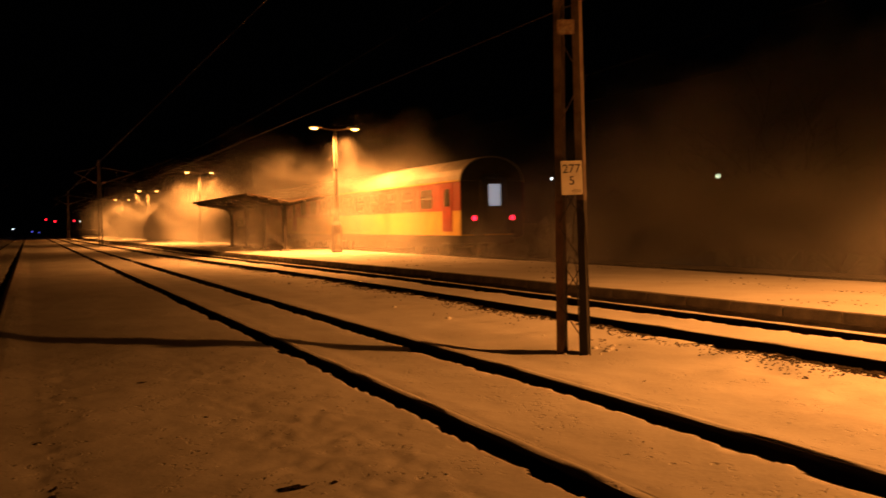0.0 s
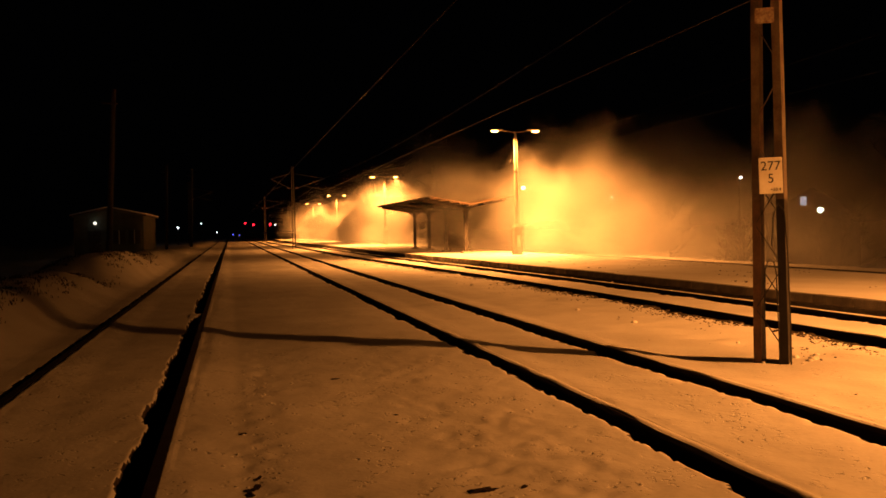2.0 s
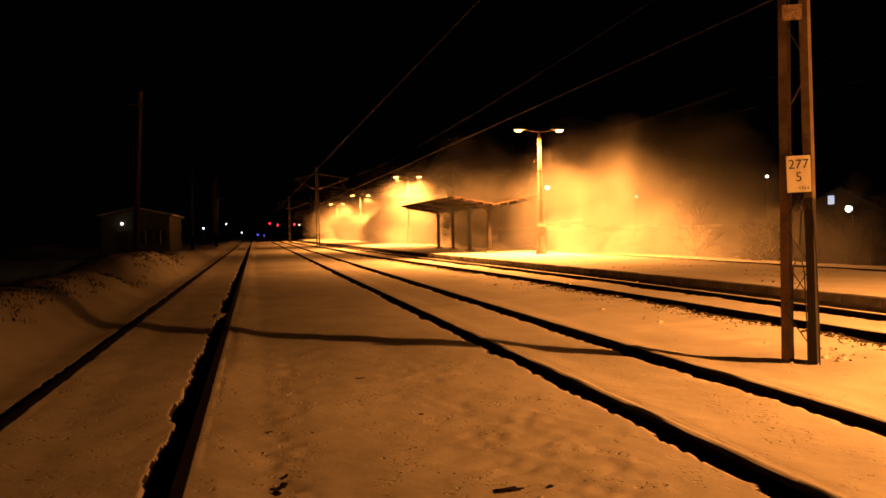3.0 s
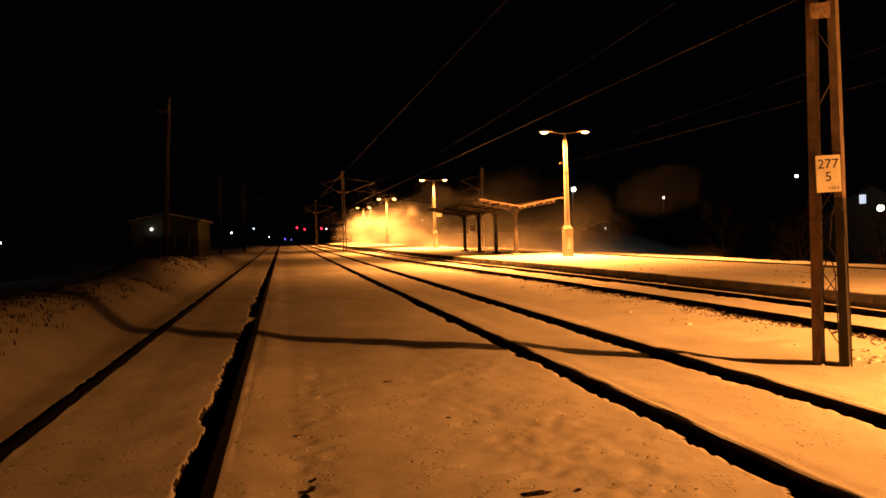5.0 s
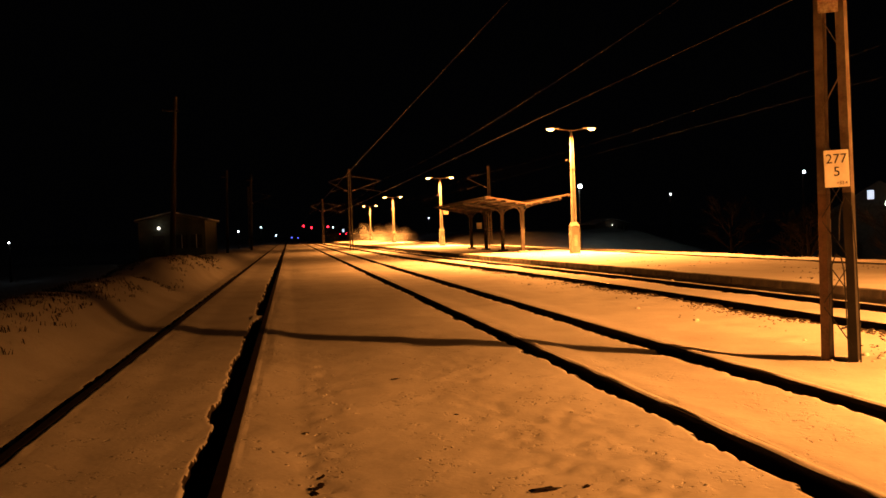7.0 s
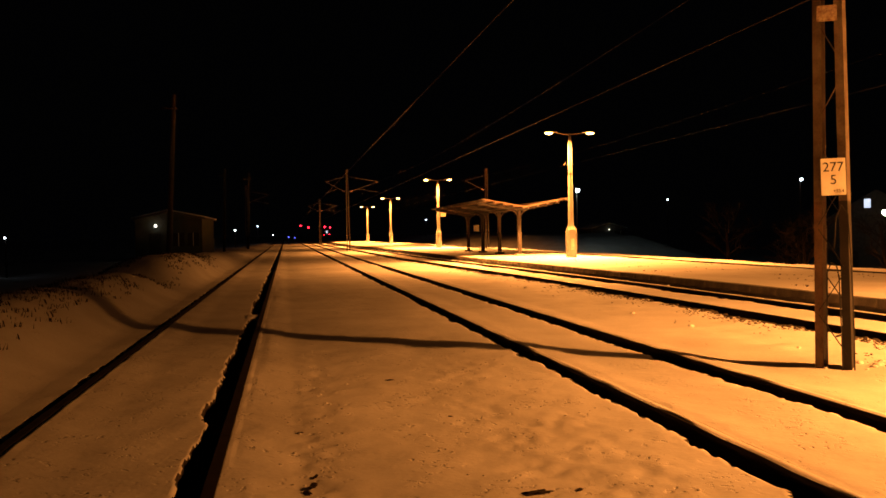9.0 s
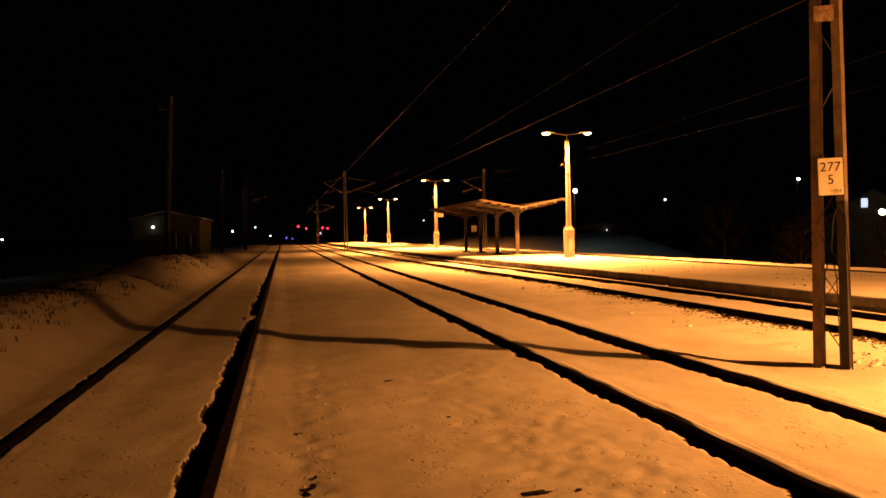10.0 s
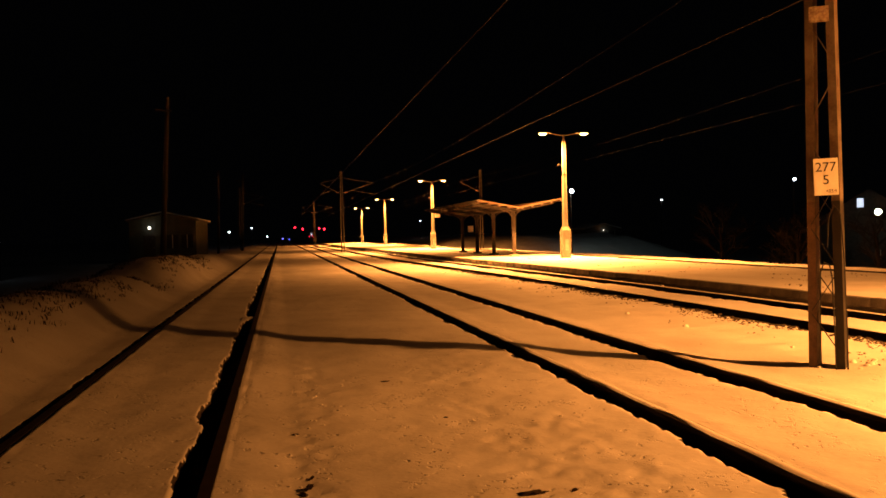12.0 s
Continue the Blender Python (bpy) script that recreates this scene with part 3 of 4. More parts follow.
# ---------------------------------------------------------------- train
def coach(rear):
    """A passenger coach, 24.5 m long, its rear face at y = 0."""
    t = empty("passenger_coach")
    tagged(t, "red and yellow last coach with lit end door and tail lamps" if rear else "red and yellow passenger coach running ahead of the last one", "train coach", group="coaches of the train")
    L, w = 24.5, 1.41
    side = [(-w, 1.05), (-w, 1.95), (-w, 3.1)]
    def shell(profile, mat, name, label=""):
        bm = bmesh.new()
        a = [bm.verts.new((x, 0, z)) for x, z in profile]
        b = [bm.verts.new((x, L, z)) for x, z in profile]
        n = len(profile)
        for j in range(n):
            bm.faces.new((a[j], b[j], b[(j + 1) % n], a[(j + 1) % n]))
        bm.faces.new(a[::-1])
        bm.faces.new(b)
        bmesh.ops.recalc_face_normals(bm, faces=bm.faces)
        return part(name, bm, mat, t, label)
    shell([(-w, 0.95), (w, 0.95), (w, 1.92), (-w, 1.92)], COACH_YELLOW, "lower_body", "yellow lower body")
    shell([(-w, 1.92), (w, 1.92), (w, 3.05), (-w, 3.05)], COACH_RED, "upper_body", "red window band")
    arc = [(w * math.cos(a), 3.12 + 0.93 * math.sin(a)) for a in (math.pi * k / 14 for k in range(15))]
    shell([(-w, 3.05)] + arc[::-1] + [(w, 3.05)], COACH_ROOF, "roof", "pale curved roof")
    for s in (-1, 1):
        part("gutter", boxed(min(s * w, s * (w + 0.04)), max(s * w, s * (w + 0.04)), 0.02, L - 0.02, 3.06, 3.12), COACH_YELLOW, t, "pale cant rail")
        for k in range(10):
            y = 2.6 + k * 2.02
            xa, xb = sorted((s * (w - 0.01), s * (w + 0.012)))
            win = part("window", boxed(xa, xb, y, y + 1.2, 2.05, 2.85, 0.004), PANE, t, "dark coach window")
            part("window_frame", boxed(*sorted((s * w, s * (w + 0.02))), y - 0.04, y + 1.24, 2.44, 2.48), GALV, win)
        for y in (0.7, L - 1.6):
            xa, xb = sorted((s * (w - 0.01), s * (w + 0.02)))
            d = part("door", boxed(xa, xb, y, y + 0.9, 1.1, 3.0, 0.01), COACH_RED, t)
            part("door_window", boxed(*sorted((s * w, s * (w + 0.026))), y + 0.2, y + 0.7, 2.1, 2.8), PANE, d)
    part("underframe", boxed(-1.2, 1.2, 0.4, L - 0.4, 0.62, 0.95), UNDER, t)
    part("battery_box", boxed(-1.15, 1.15, 8.5, 13.0, 0.3, 0.62, 0.02), UNDER, t)
    for y in (2.9, 5.4, L - 5.4, L - 2.9):
        bm = bmesh.new()
        tube(bm, [(-0.7, y, 0.46), (0.7, y, 0.46)], 0.08, 8)
        axle = part("axle", bm, DARKSTEEL, t)
        for s in (-1, 1):
            bm = bmesh.new()
            tube(bm, [(s * 0.68, y, 0.46), (s * 0.82, y, 0.46)], 0.46, 20)
            part("wheel", bm, DARKSTEEL, axle)
    for y in (4.15, L - 4.15):
        for s in (-1, 1):
            bm = bmesh.new()
            box(bm, *sorted((s * 0.92, s * 1.02)), y - 1.7, y + 1.7, 0.45, 0.68)
            part("bogie_frame", bm, UNDER, t)
    if rear:
        # panel, gable and door are coloured dark because this end gets no light
        part("end_panel", boxed(-1.38, 1.38, -0.018, -0.004, 0.98, 3.08, 0.003), UNDER, t, "end wall panel, coloured dark as unlit")
        bm = bmesh.new()
        rim = [(1.37 * math.cos(math.pi * k / 14), 3.085 + 0.92 * math.sin(math.pi * k / 14)) for k in range(15)]
        front, back = [bm.verts.new((x, -0.018, z)) for x, z in rim], [bm.verts.new((x, -0.004, z)) for x, z in rim]
        bm.faces.new(front[::-1])
        for j in range(14):
            bm.faces.new((front[j], front[j + 1], back[j + 1], back[j]))
        part("end_gable", bm, UNDER, t, "gable under the roof, coloured dark as unlit")
        e = part("end_door", boxed(-0.42, 0.42, -0.05, -0.018, 1.1, 3.1, 0.01), UNDER, t)
        part("end_window", boxed(-0.18, 0.34, -0.062, -0.052, 2.1, 2.95), WINDOW_LIT, e, "bright white end door window")
        for s in (-1, 1):
            bm = bmesh.new()
            tube(bm, [(s * 0.85, 0.0, 1.62), (s * 0.85, -0.09, 1.62)], 0.11, 14)
            h = part("tail_lamp_housing", bm, DARKSTEEL, t)
            bm = bmesh.new()
            tube(bm, [(s * 0.85, -0.09, 1.62), (s * 0.85, -0.12, 1.62)], [0.1, 0.06], 14)
            part("tail_lamp", bm, TAIL_GLASS, h, "red glowing tail lamp")
            bm = bmesh.new()
            tube(bm, [(s * 0.87, 0.0, 1.06), (s * 0.87, -0.5, 1.06)], 0.08, 10)
            tube(bm, [(s * 0.87, -0.5, 1.06), (s * 0.87, -0.55, 1.06)], 0.24, 16)
            part("buffer", bm, DARKSTEEL, t)
        bm = bmesh.new()
        tube(bm, [(-0.55, -0.12, 1.0), (-0.55, -0.12, 3.1), (-0.4, -0.12, 3.25), (0.4, -0.12, 3.25), (0.55, -0.12, 3.1), (0.55, -0.12, 1.0)], 0.09, 8)
        part("gangway", bm, CABLE, t, "black rubber gangway rim")
    return t


COACHES = [coach(True), coach(False)]


# ---------------------------------------------------------------- snow whirled up by the train
PLUMES = []


def plume_mesh(seed, count, size):
    """A billow of drifting snow, of unit radius: cupped veils of fine crystals, each thinning out towards its rim."""
    rnd = random.Random(seed)
    verts, faces, thickness = [], [], []
    rings, sides = (0.25, 0.5, 0.75, 1.0), 14
    for _ in range(count):
        p = Vector((rnd.gauss(0, 0.34), rnd.gauss(0, 0.34), rnd.gauss(0, 0.3)))
        s = size * rnd.uniform(0.75, 1.35)
        u = Vector((rnd.gauss(0, 1), rnd.gauss(0, 1), rnd.gauss(0, 0.7))).normalized()
        v = u.orthogonal().normalized()
        w = u.cross(v)
        i = len(verts)
        verts.append(tuple(p + u * 0.1 * s))
        thickness.append(1.0)
        for r in rings:
            for k in range(sides):
                a = 2 * math.pi * k / sides
                verts.append(tuple(p + (v * math.cos(a) + w * math.sin(a)) * r * s + u * 0.1 * s * (1 - r * r)))
                thickness.append((1 - r * r) ** 1.5)
        for k in range(sides):
            n = (k + 1) % sides
            faces.append((i, i + 1 + k, i + 1 + n))
            for q in range(len(rings) - 1):
                a = i + 1 + q * sides
                faces.append((a + k, a + sides + k, a + sides + n, a + n))
    me = bpy.data.meshes.new("snow_plume")
    me.from_pydata(verts, [], faces)
    me.polygons.foreach_set("use_smooth", [True] * len(faces))
    me.attributes.new("thickness", "FLOAT", "POINT").data.foreach_set("value", thickness)
    me.materials.append(FLAKES)
    return me


PLUME_MESHES = [plume_mesh(k + 1, 6, 0.72) for k in range(8)]


def plume(x, y, z, size, gone, drift, seed, rise=0.0):
    """gone: the second at which it has settled; drift: metres a second along the track; rise: how long it takes to whirl up."""
    ob = new("snow_plume", PLUME_MESHES[seed % 8])
    rnd = random.Random(seed * 7 + 3)
    ob.scale = (size * rnd.uniform(0.9, 1.2), size * rnd.uniform(1.0, 1.5), size * rnd.uniform(0.75, 0.95))
    tagged(ob, "amber-lit cloud of fine snow whirled up behind the train", "blown snow", group="clouds of whirled snow", kind="stuff")
    PLUMES.append((ob, x, y, z, size, gone, drift, rise, rnd.uniform(0, 360), rnd.uniform(-9, 9)))


def settled(y):
    """When the air has cleared again, along the platform."""
    return 1.7 + 2.3 * smooth(20, 30, y) + 0.9 * smooth(34, 42, y) + 1.3 * smooth(42, 48, y) - 1.0 * smooth(54, 62, y) + 1.3 * smooth(75, 95, y) + 1.7 * smooth(105, 150, y)


def plumes():
    rnd = random.Random(11)
    k = 0
    while k < 350:
        y = 23 + 140 * rnd.random() ** 1.3
        far = smooth(44, 60, y)
        # beside the last coach the air is clear; the snow whirls up once it has passed
        x = rnd.uniform(17.2, 22.0) if y < 41 and rnd.random() < 0.42 else rnd.uniform(12.4 - 1.8 * smooth(36, 44, y) - 0.8 * far, 18.5 - 0.02 * y)
        size = rnd.uniform(2.1, 3.3)
        top = 3.0 + 1.3 * smooth(28, 40, y) + 0.3 * far
        z = 0.3 + (top - 0.3) * rnd.random() ** 1.2
        if min((Vector((x, y, z)) - Vector((qx, qy, 5.7))).length for qx, qy, qz in LAMPS) < 2.9:
            continue
        plume(x, y, z, size, min(8.4, settled(y) * rnd.uniform(0.76, 1.18)), rnd.uniform(0.2, 1.4), k, rnd.uniform(0.35, 0.8) if y < 29 and x < 17 else 0.0)
        k += 1
    # drifting snow among the trees
    for j in range(105):
        x, y = rnd.uniform(16.0, 27.5), rnd.uniform(11.0, 28.0)
        if x < y * 0.62:
            continue
        z = 0.3 + rnd.random() ** 1.5 * (1.6 + 0.75 * max(0.0, x - 17.5))
        plume(x, y, z, rnd.uniform(2.0, 3.4), rnd.uniform(1.2, 2.6), rnd.uniform(0.2, 1.0), 400 + j)


plumes()


# ---------------------------------------------------------------- yard: stones, grass, poles
def on_snow(x, y):
    return snow_z(x, y)


def shard(verts, faces, x, y, z, s, rnd):
    """A flat-lying angular stone."""
    a0, k = rnd.uniform(0, 6.28), rnd.uniform(0.5, 0.9)
    i = len(verts)
    for j in range(5):
        a = a0 + j * 1.257 + rnd.uniform(-0.3, 0.3)
        verts.append((x + math.cos(a) * s * rnd.uniform(0.8, 1.25), y + math.sin(a) * s * k, z - 0.012))
    for j in range(5):
        vx, vy, _ = verts[i + j]
        verts.append((x + (vx - x) * 0.65, y + (vy - y) * 0.65, z + s * rnd.uniform(0.15, 0.5)))
    for j in range(5):
        n = (j + 1) % 5
        faces.append((i + j, i + n, i + 5 + n, i + 5 + j))
    faces.append(tuple(i + 5 + j for j in range(5)))


def stones():
    """Ballast showing through the snow beside the platform track, and grit on the platform."""
    rnd = random.Random(5)
    verts, faces, n = [], [], 0
    while n < 6200:
        y = 5.0 + 55 * rnd.random() ** 1.8
        d = abs(rnd.gauss(0, 0.26)) if rnd.random() < 0.68 else abs(rnd.gauss(0, 0.85))
        x = track_c(y) - 0.97 - d
        if x < 5.0 or noise.noise((x * 2.1, y * 0.9, 3)) < -0.3 + 0.55 * min(d, 1.0):
            continue
        shard(verts, faces, x, y, on_snow(x, y), rnd.uniform(0.011, 0.03) * (1.2 if d < 0.35 else 0.85), rnd)
        n += 1
    while n < 6700:
        y = 8.0 + 50 * rnd.random() ** 1.4
        x = rnd.uniform(edge_x(y) + 0.3, 14.2)
        if noise.noise((x * 1.1, y * 0.5, 13)) < 0.22:
            continue
        shard(verts, faces, x, y, PLAT + 0.012 + 0.02 * wob(x, y, 0.5, 40), rnd.uniform(0.01, 0.032), rnd)
        n += 1
    me = bpy.data.meshes.new("ballast_stones")
    me.from_pydata(verts, [], faces)
    me.materials.append(BALLAST)
    tagged(new("ballast_stones", me), "dark ballast stones poking through the snow", "stones", kind="stuff")


stones()


def lumps():
    rnd = random.Random(8)
    for k in range(14):
        y = 8 + 26 * rnd.random()
        x = rnd.choice((track_c(y) + 1.0, track_c(y) - 1.0, 6.0)) + rnd.uniform(-0.12, 0.12)
        s = rnd.uniform(0.02, 0.055)
        bm = bmesh.new()
        bmesh.ops.create_icosphere(bm, subdivisions=2, radius=s)
        for v in bm.verts:
            v.co *= 1 + 0.35 * noise.noise(v.co * 14 + Vector((k, 0, 0)))
            v.co.z *= 0.6
        ob = link("snow_lump", bm, SNOW, smooth=True, at=pose(x, y, max(-0.12, on_snow(x, y)) + s * 0.2, 0, 0, rnd.uniform(0, 360)))
        tagged(ob, "frozen lump of snow lying beside the track", "snow lump", group="snow lumps")


lumps()


def blades(bm, x, y, z, rnd, count, height, spread):
    for _ in range(count):
        a, lean = rnd.uniform(0, 6.283), rnd.uniform(0.2, 1.1)
        px, py = x + rnd.gauss(0, spread), y + rnd.gauss(0, spread)
        h = height * rnd.uniform(0.4, 1.1)
        w = 0.004 + 0.004 * rnd.random()
        dx, dy = math.cos(a) * lean * h, math.sin(a) * lean * h
        v = [bm.verts.new((px - w, py, z - 0.03)), bm.verts.new((px + w, py, z - 0.03)), bm.verts.new((px + dx * 0.5 + w * 0.7, py + dy * 0.5, z + h * 0.6)), bm.verts.new((px + dx, py + dy, z + h * 0.8))]
        bm.faces.new((v[0], v[1], v[2]))
        bm.faces.new((v[0], v[2], v[3]))


def grass():
    rnd = random.Random(21)
    bm = bmesh.new()
    n = 0
    while n < 3200:
        x, y = rnd.uniform(-7.0, -2.9), rnd.uniform(9, 42)
        if noise.noise((x * 0.9, y * 0.6, 6)) < -0.15 or rnd.random() > smooth(-2.7, -4.2, x) + smooth(0, 1, (-2.9 - x) / 1.3):
            continue
        blades(bm, x, y, on_snow(x, y), rnd, 6, rnd.uniform(0.02, 0.08), 0.07)
        n += 1
    tagged(link("bank_grass", bm, GRASS), "dry grass sticking out of the snowy bank", "grass", kind="stuff")


def crumbs():
    """Crumbs of crust kicked up along the trodden way."""
    rnd = random.Random(77)
    bm = bmesh.new()
    n = 0
    while n < 130:
        if rnd.random() < 0.4:
            y = rnd.uniform(4.3, 10.0)
            x = 0.12 + 0.03 * (y - 5) + rnd.gauss(0, 0.12)
        else:
            x, y = rnd.uniform(0.3, 2.6), rnd.uniform(4.4, 10.5)
            if noise.noise((x * 1.3, y * 0.8, 2)) < 0.12:
                continue
        s = rnd.uniform(0.004, 0.013)
        bmesh.ops.create_icosphere(bm, subdivisions=1, radius=s, matrix=Matrix.Translation((x, y, on_snow(x, y) + s * 0.2)) @ Matrix.Diagonal((rnd.uniform(0.8, 1.8), 1, 0.7, 1)))
        n += 1
    tagged(link("snow_crumbs", bm, SNOW), "crumbs of frozen crust scattered on the snow", "snow", kind="stuff")


crumbs()


def clods():
    """Dead leaves and clods of earth on the snow: length, width, heading."""
    rnd = random.Random(3)
    for x, y, l, w, a in ((1.36, 4.72, 0.075, 0.025, 8), (0.13, 5.12, 0.045, 0.02, 70), (0.10, 4.98, 0.05, 0.018, 110), (0.06, 4.78, 0.06, 0.02, 80), (0.15, 5.35, 0.03, 0.012, 60), (-2.15, 6.3, 0.06, 0.03, 60), (1.62, 4.75, 0.03, 0.012, 40), (0.07, 6.55, 0.03, 0.012, 0), (1.28, 6.9, 0.02, 0.01, 0), (1.0, 8.7, 0.05, 0.012, 30)):
        bm = bmesh.new()
        bmesh.ops.create_icosphere(bm, subdivisions=3, radius=1.0)
        for v in bm.verts:
            v.co *= 1 + 1.0 * noise.noise(v.co * 2.1 + Vector((x * 9, y * 7, 0)))
            v.co = Vector((v.co.x * l, v.co.y * w, v.co.z * w * 0.5))
        ob = link("dead_leaf", bm, DEAD_LEAF, at=pose(x, y, on_snow(x, y) + w * 0.25, rnd.uniform(-12, 12), rnd.uniform(-8, 8), a))
        tagged(ob, "curled dead leaf lying on the snow", "leaf", group="dead leaves on the snow")
    for x, y, s in ((5.9, 8.02, 0.03), (6.0, 8.1, 0.045), (6.12, 8.2, 0.03), (5.75, 7.92, 0.02), (5.97, 8.35, 0.035), (5.42, 8.12, 0.025), (6.3, 8.45, 0.03), (5.8, 8.3, 0.03)):
        bm = bmesh.new()
        bmesh.ops.create_icosphere(bm, subdivisions=3, radius=s)
        for v in bm.verts:
            v.co *= 1 + 0.5 * noise.noise(v.co * 16 + Vector((x * 5, y * 3, 0)))
            v.co.z *= 0.7
        ob = link("snow_clod", bm, SNOW, smooth=True, at=pose(x, y, on_snow(x, y) + s * 0.1, 0, 0, rnd.uniform(0, 360)))
        tagged(ob, "frozen clod of snow dug up at the mast foot", "snow clod", group="clods by the mast")


grass()
clods()


def wooden_pole(x, y, z, h, lean, label):
    t = empty("line_pole", pose(x, y, z, 0, lean, 0))
    tagged(t, label, "pole", group="line poles")
    bm = bmesh.new()
    tube(bm, [(0, 0, -0.6), (0, 0, h)], [0.15, 0.095], 10)
    part("shaft", bm, POLE_WOOD, t)
    bm = bmesh.new()
    bar(bm, (-0.55, -0.12, h - 0.7), (0.2, -0.12, h - 0.7), 0.09, 0.08)
    part("crossarm", bm, POLE_WOOD, t)


wooden_pole(-5.72, 45.0, 0.1, 8.4, 3.2, "dark leaning wooden line pole on the bank")
wooden_pole(-3.93, 95.0, -0.1, 8.3, 1.8, "dark wooden line pole beside the siding")
wooden_pole(-6.2, 92.0, -0.2, 8.6, 1.5, "dark wooden line pole behind the siding")

part("number_plate", boxed(0.17, 0.62, -0.02, 0.0, 2.58, 2.95, 0.005), PLATE, [o for o in scene.objects if o.name.startswith("platform_lamp")][2], "small pale plate on the post")


# ---------------------------------------------------------------- far lights and buildings
def glare_lamp(x, y, z, glass, r, label, foot=-3.2, category="street lamp", watts=0.0, color=(1, 1, 1)):
    t = empty("yard_lamp", pose(x, y, foot))
    tagged(t, label, category)
    h = z - foot
    bm = bmesh.new()
    tube(bm, [(0, 0.1, -0.5), (0, 0.1, h + 0.15)], [0.09, 0.06], 8)
    part("post", bm, DARKSTEEL, t)
    bm = bmesh.new()
    bmesh.ops.create_uvsphere(bm, u_segments=12, v_segments=8, radius=r, matrix=Matrix.Translation((0, -r, h)))
    part("globe", bm, glass, t, "glowing lamp globe")
    part("cap", boxed(-r, r, -2 * r, 0.12, h + r * 0.8, h + r * 1.1, 0.01), DARKSTEEL, t)
    if watts:
        d = bpy.data.lights.new("yard_light", "POINT")
        d.energy, d.color, d.shadow_soft_size = watts, color, r
        new("yard_light", d).matrix_basis = Matrix.Translation((x, y - 2.6 * r, z - r))


glare_lamp(60.36, 95.0, 6.92, COOL_GLASS, 0.18, "tall yard lamp shining cold white beyond the station")
glare_lamp(56.28, 75.0, 2.54, GREEN_GLASS, 0.32, "bright greenish white lamp on a low post", watts=0.6, color=(0.8, 1.0, 0.66))
glare_lamp(32.58, 95.0, 5.91, COOL_GLASS, 0.25, "white street lamp behind the platform shelter", watts=90, color=(0.72, 0.95, 0.85))
glare_lamp(64.62, 70.0, 5.87, GREEN_GLASS, 0.28, "white street lamp behind bare trees")
glare_lamp(66.58, 60.0, 2.24, COOL_GLASS, 0.12, "small dim white lamp far behind the tracks")
glare_lamp(54.92, 120.0, 5.61, COOL_GLASS, 0.12, "tiny white lamp far behind the station")
glare_lamp(32.01, 200.0, 4.52, COOL_GLASS, 0.12, "tiny white lamp in the far distance")
glare_lamp(-8.26, 150.0, 2.54, COOL_GLASS, 0.14, "small white lamp beside the distant tracks", -0.3)
glare_lamp(-6.08, 200.0, 3.69, COOL_GLASS, 0.13, "small white lamp on the distant line", -0.3)
glare_lamp(-2.79, 200.0, 1.73, COOL_GLASS, 0.13, "low white lamp on the distant line", -0.3)
glare_lamp(-17.62, 60.0, 1.65, COOL_GLASS, 0.06, "small white lamp in the dark field", -1.4)


def rail_signal(x, y, lights, label):
    """A colour-light signal; lights: height, glass, radius."""
    t = empty("rail_signal", pose(x, y, -0.1))
    tagged(t, label, "rail signal", group="rail signals")
    top = max(k[0] for k in lights)
    bm = bmesh.new()
    tube(bm, [(0, 0.15, -0.3), (0, 0.15, top + 0.2)], 0.07, 8)
    part("post", bm, DARKSTEEL, t)
    part("head", boxed(-0.32, 0.32, -0.02, 0.14, min(k[0] for k in lights) - 0.5, top + 0.5, 0.04), DARKSTEEL, t)
    for z, glass, r in lights:
        bm = bmesh.new()
        tube(bm, [(0, -0.02, z), (0, -0.06, z)], r, 14)
        part("lens", bm, glass, t, "glowing signal lens")


rail_signal(3.89, 230, [(4.07, RED_GLASS, 0.19)], "signal post showing red on the distant line")
rail_signal(5.9, 230, [(3.59, RED_GLASS, 0.2)], "shorter signal post showing red on the distant line")
rail_signal(10.12, 230, [(3.65, RED_GLASS, 0.2)], "signal post showing red past the platform")
rail_signal(0.62, 180, [(1.27, BLUE_GLASS, 0.13)], "dwarf signal showing blue between the tracks")
rail_signal(1.86, 180, [(1.13, BLUE_GLASS, 0.11)], "second dwarf signal showing blue between the tracks")


def changing_signal_post(x, y, z):
    """A signal changing from white to red: an added turning case, one glass on each side."""
    t = empty("changing_signal", pose(x, y, -0.1))
    tagged(t, "signal changing from white to red, built as a turning two-sided head", "rail signal")
    bm = bmesh.new()
    tube(bm, [(0, 0, -0.3), (0, 0, z - 0.3)], 0.07, 8)
    part("post", bm, DARKSTEEL, t)
    case = part("lantern", boxed(-0.26, 0.26, -0.14, 0.14, -0.3, 0.3, 0.04), DARKSTEEL, t, at=pose(0, 0, z))
    for s, glass, r, label in ((-1, COOL_GLASS, 0.13, "white signal glass"), (1, RED_GLASS, 0.2, "red signal glass")):
        bm = bmesh.new()
        tube(bm, [(0, s * 0.13, 0), (0, s * 0.18, 0)], r, 14)
        part("lens", bm, glass, case, label)
    return case, z


LANTERN, LANTERN_Z = changing_signal_post(11.43, 230, 3.5)


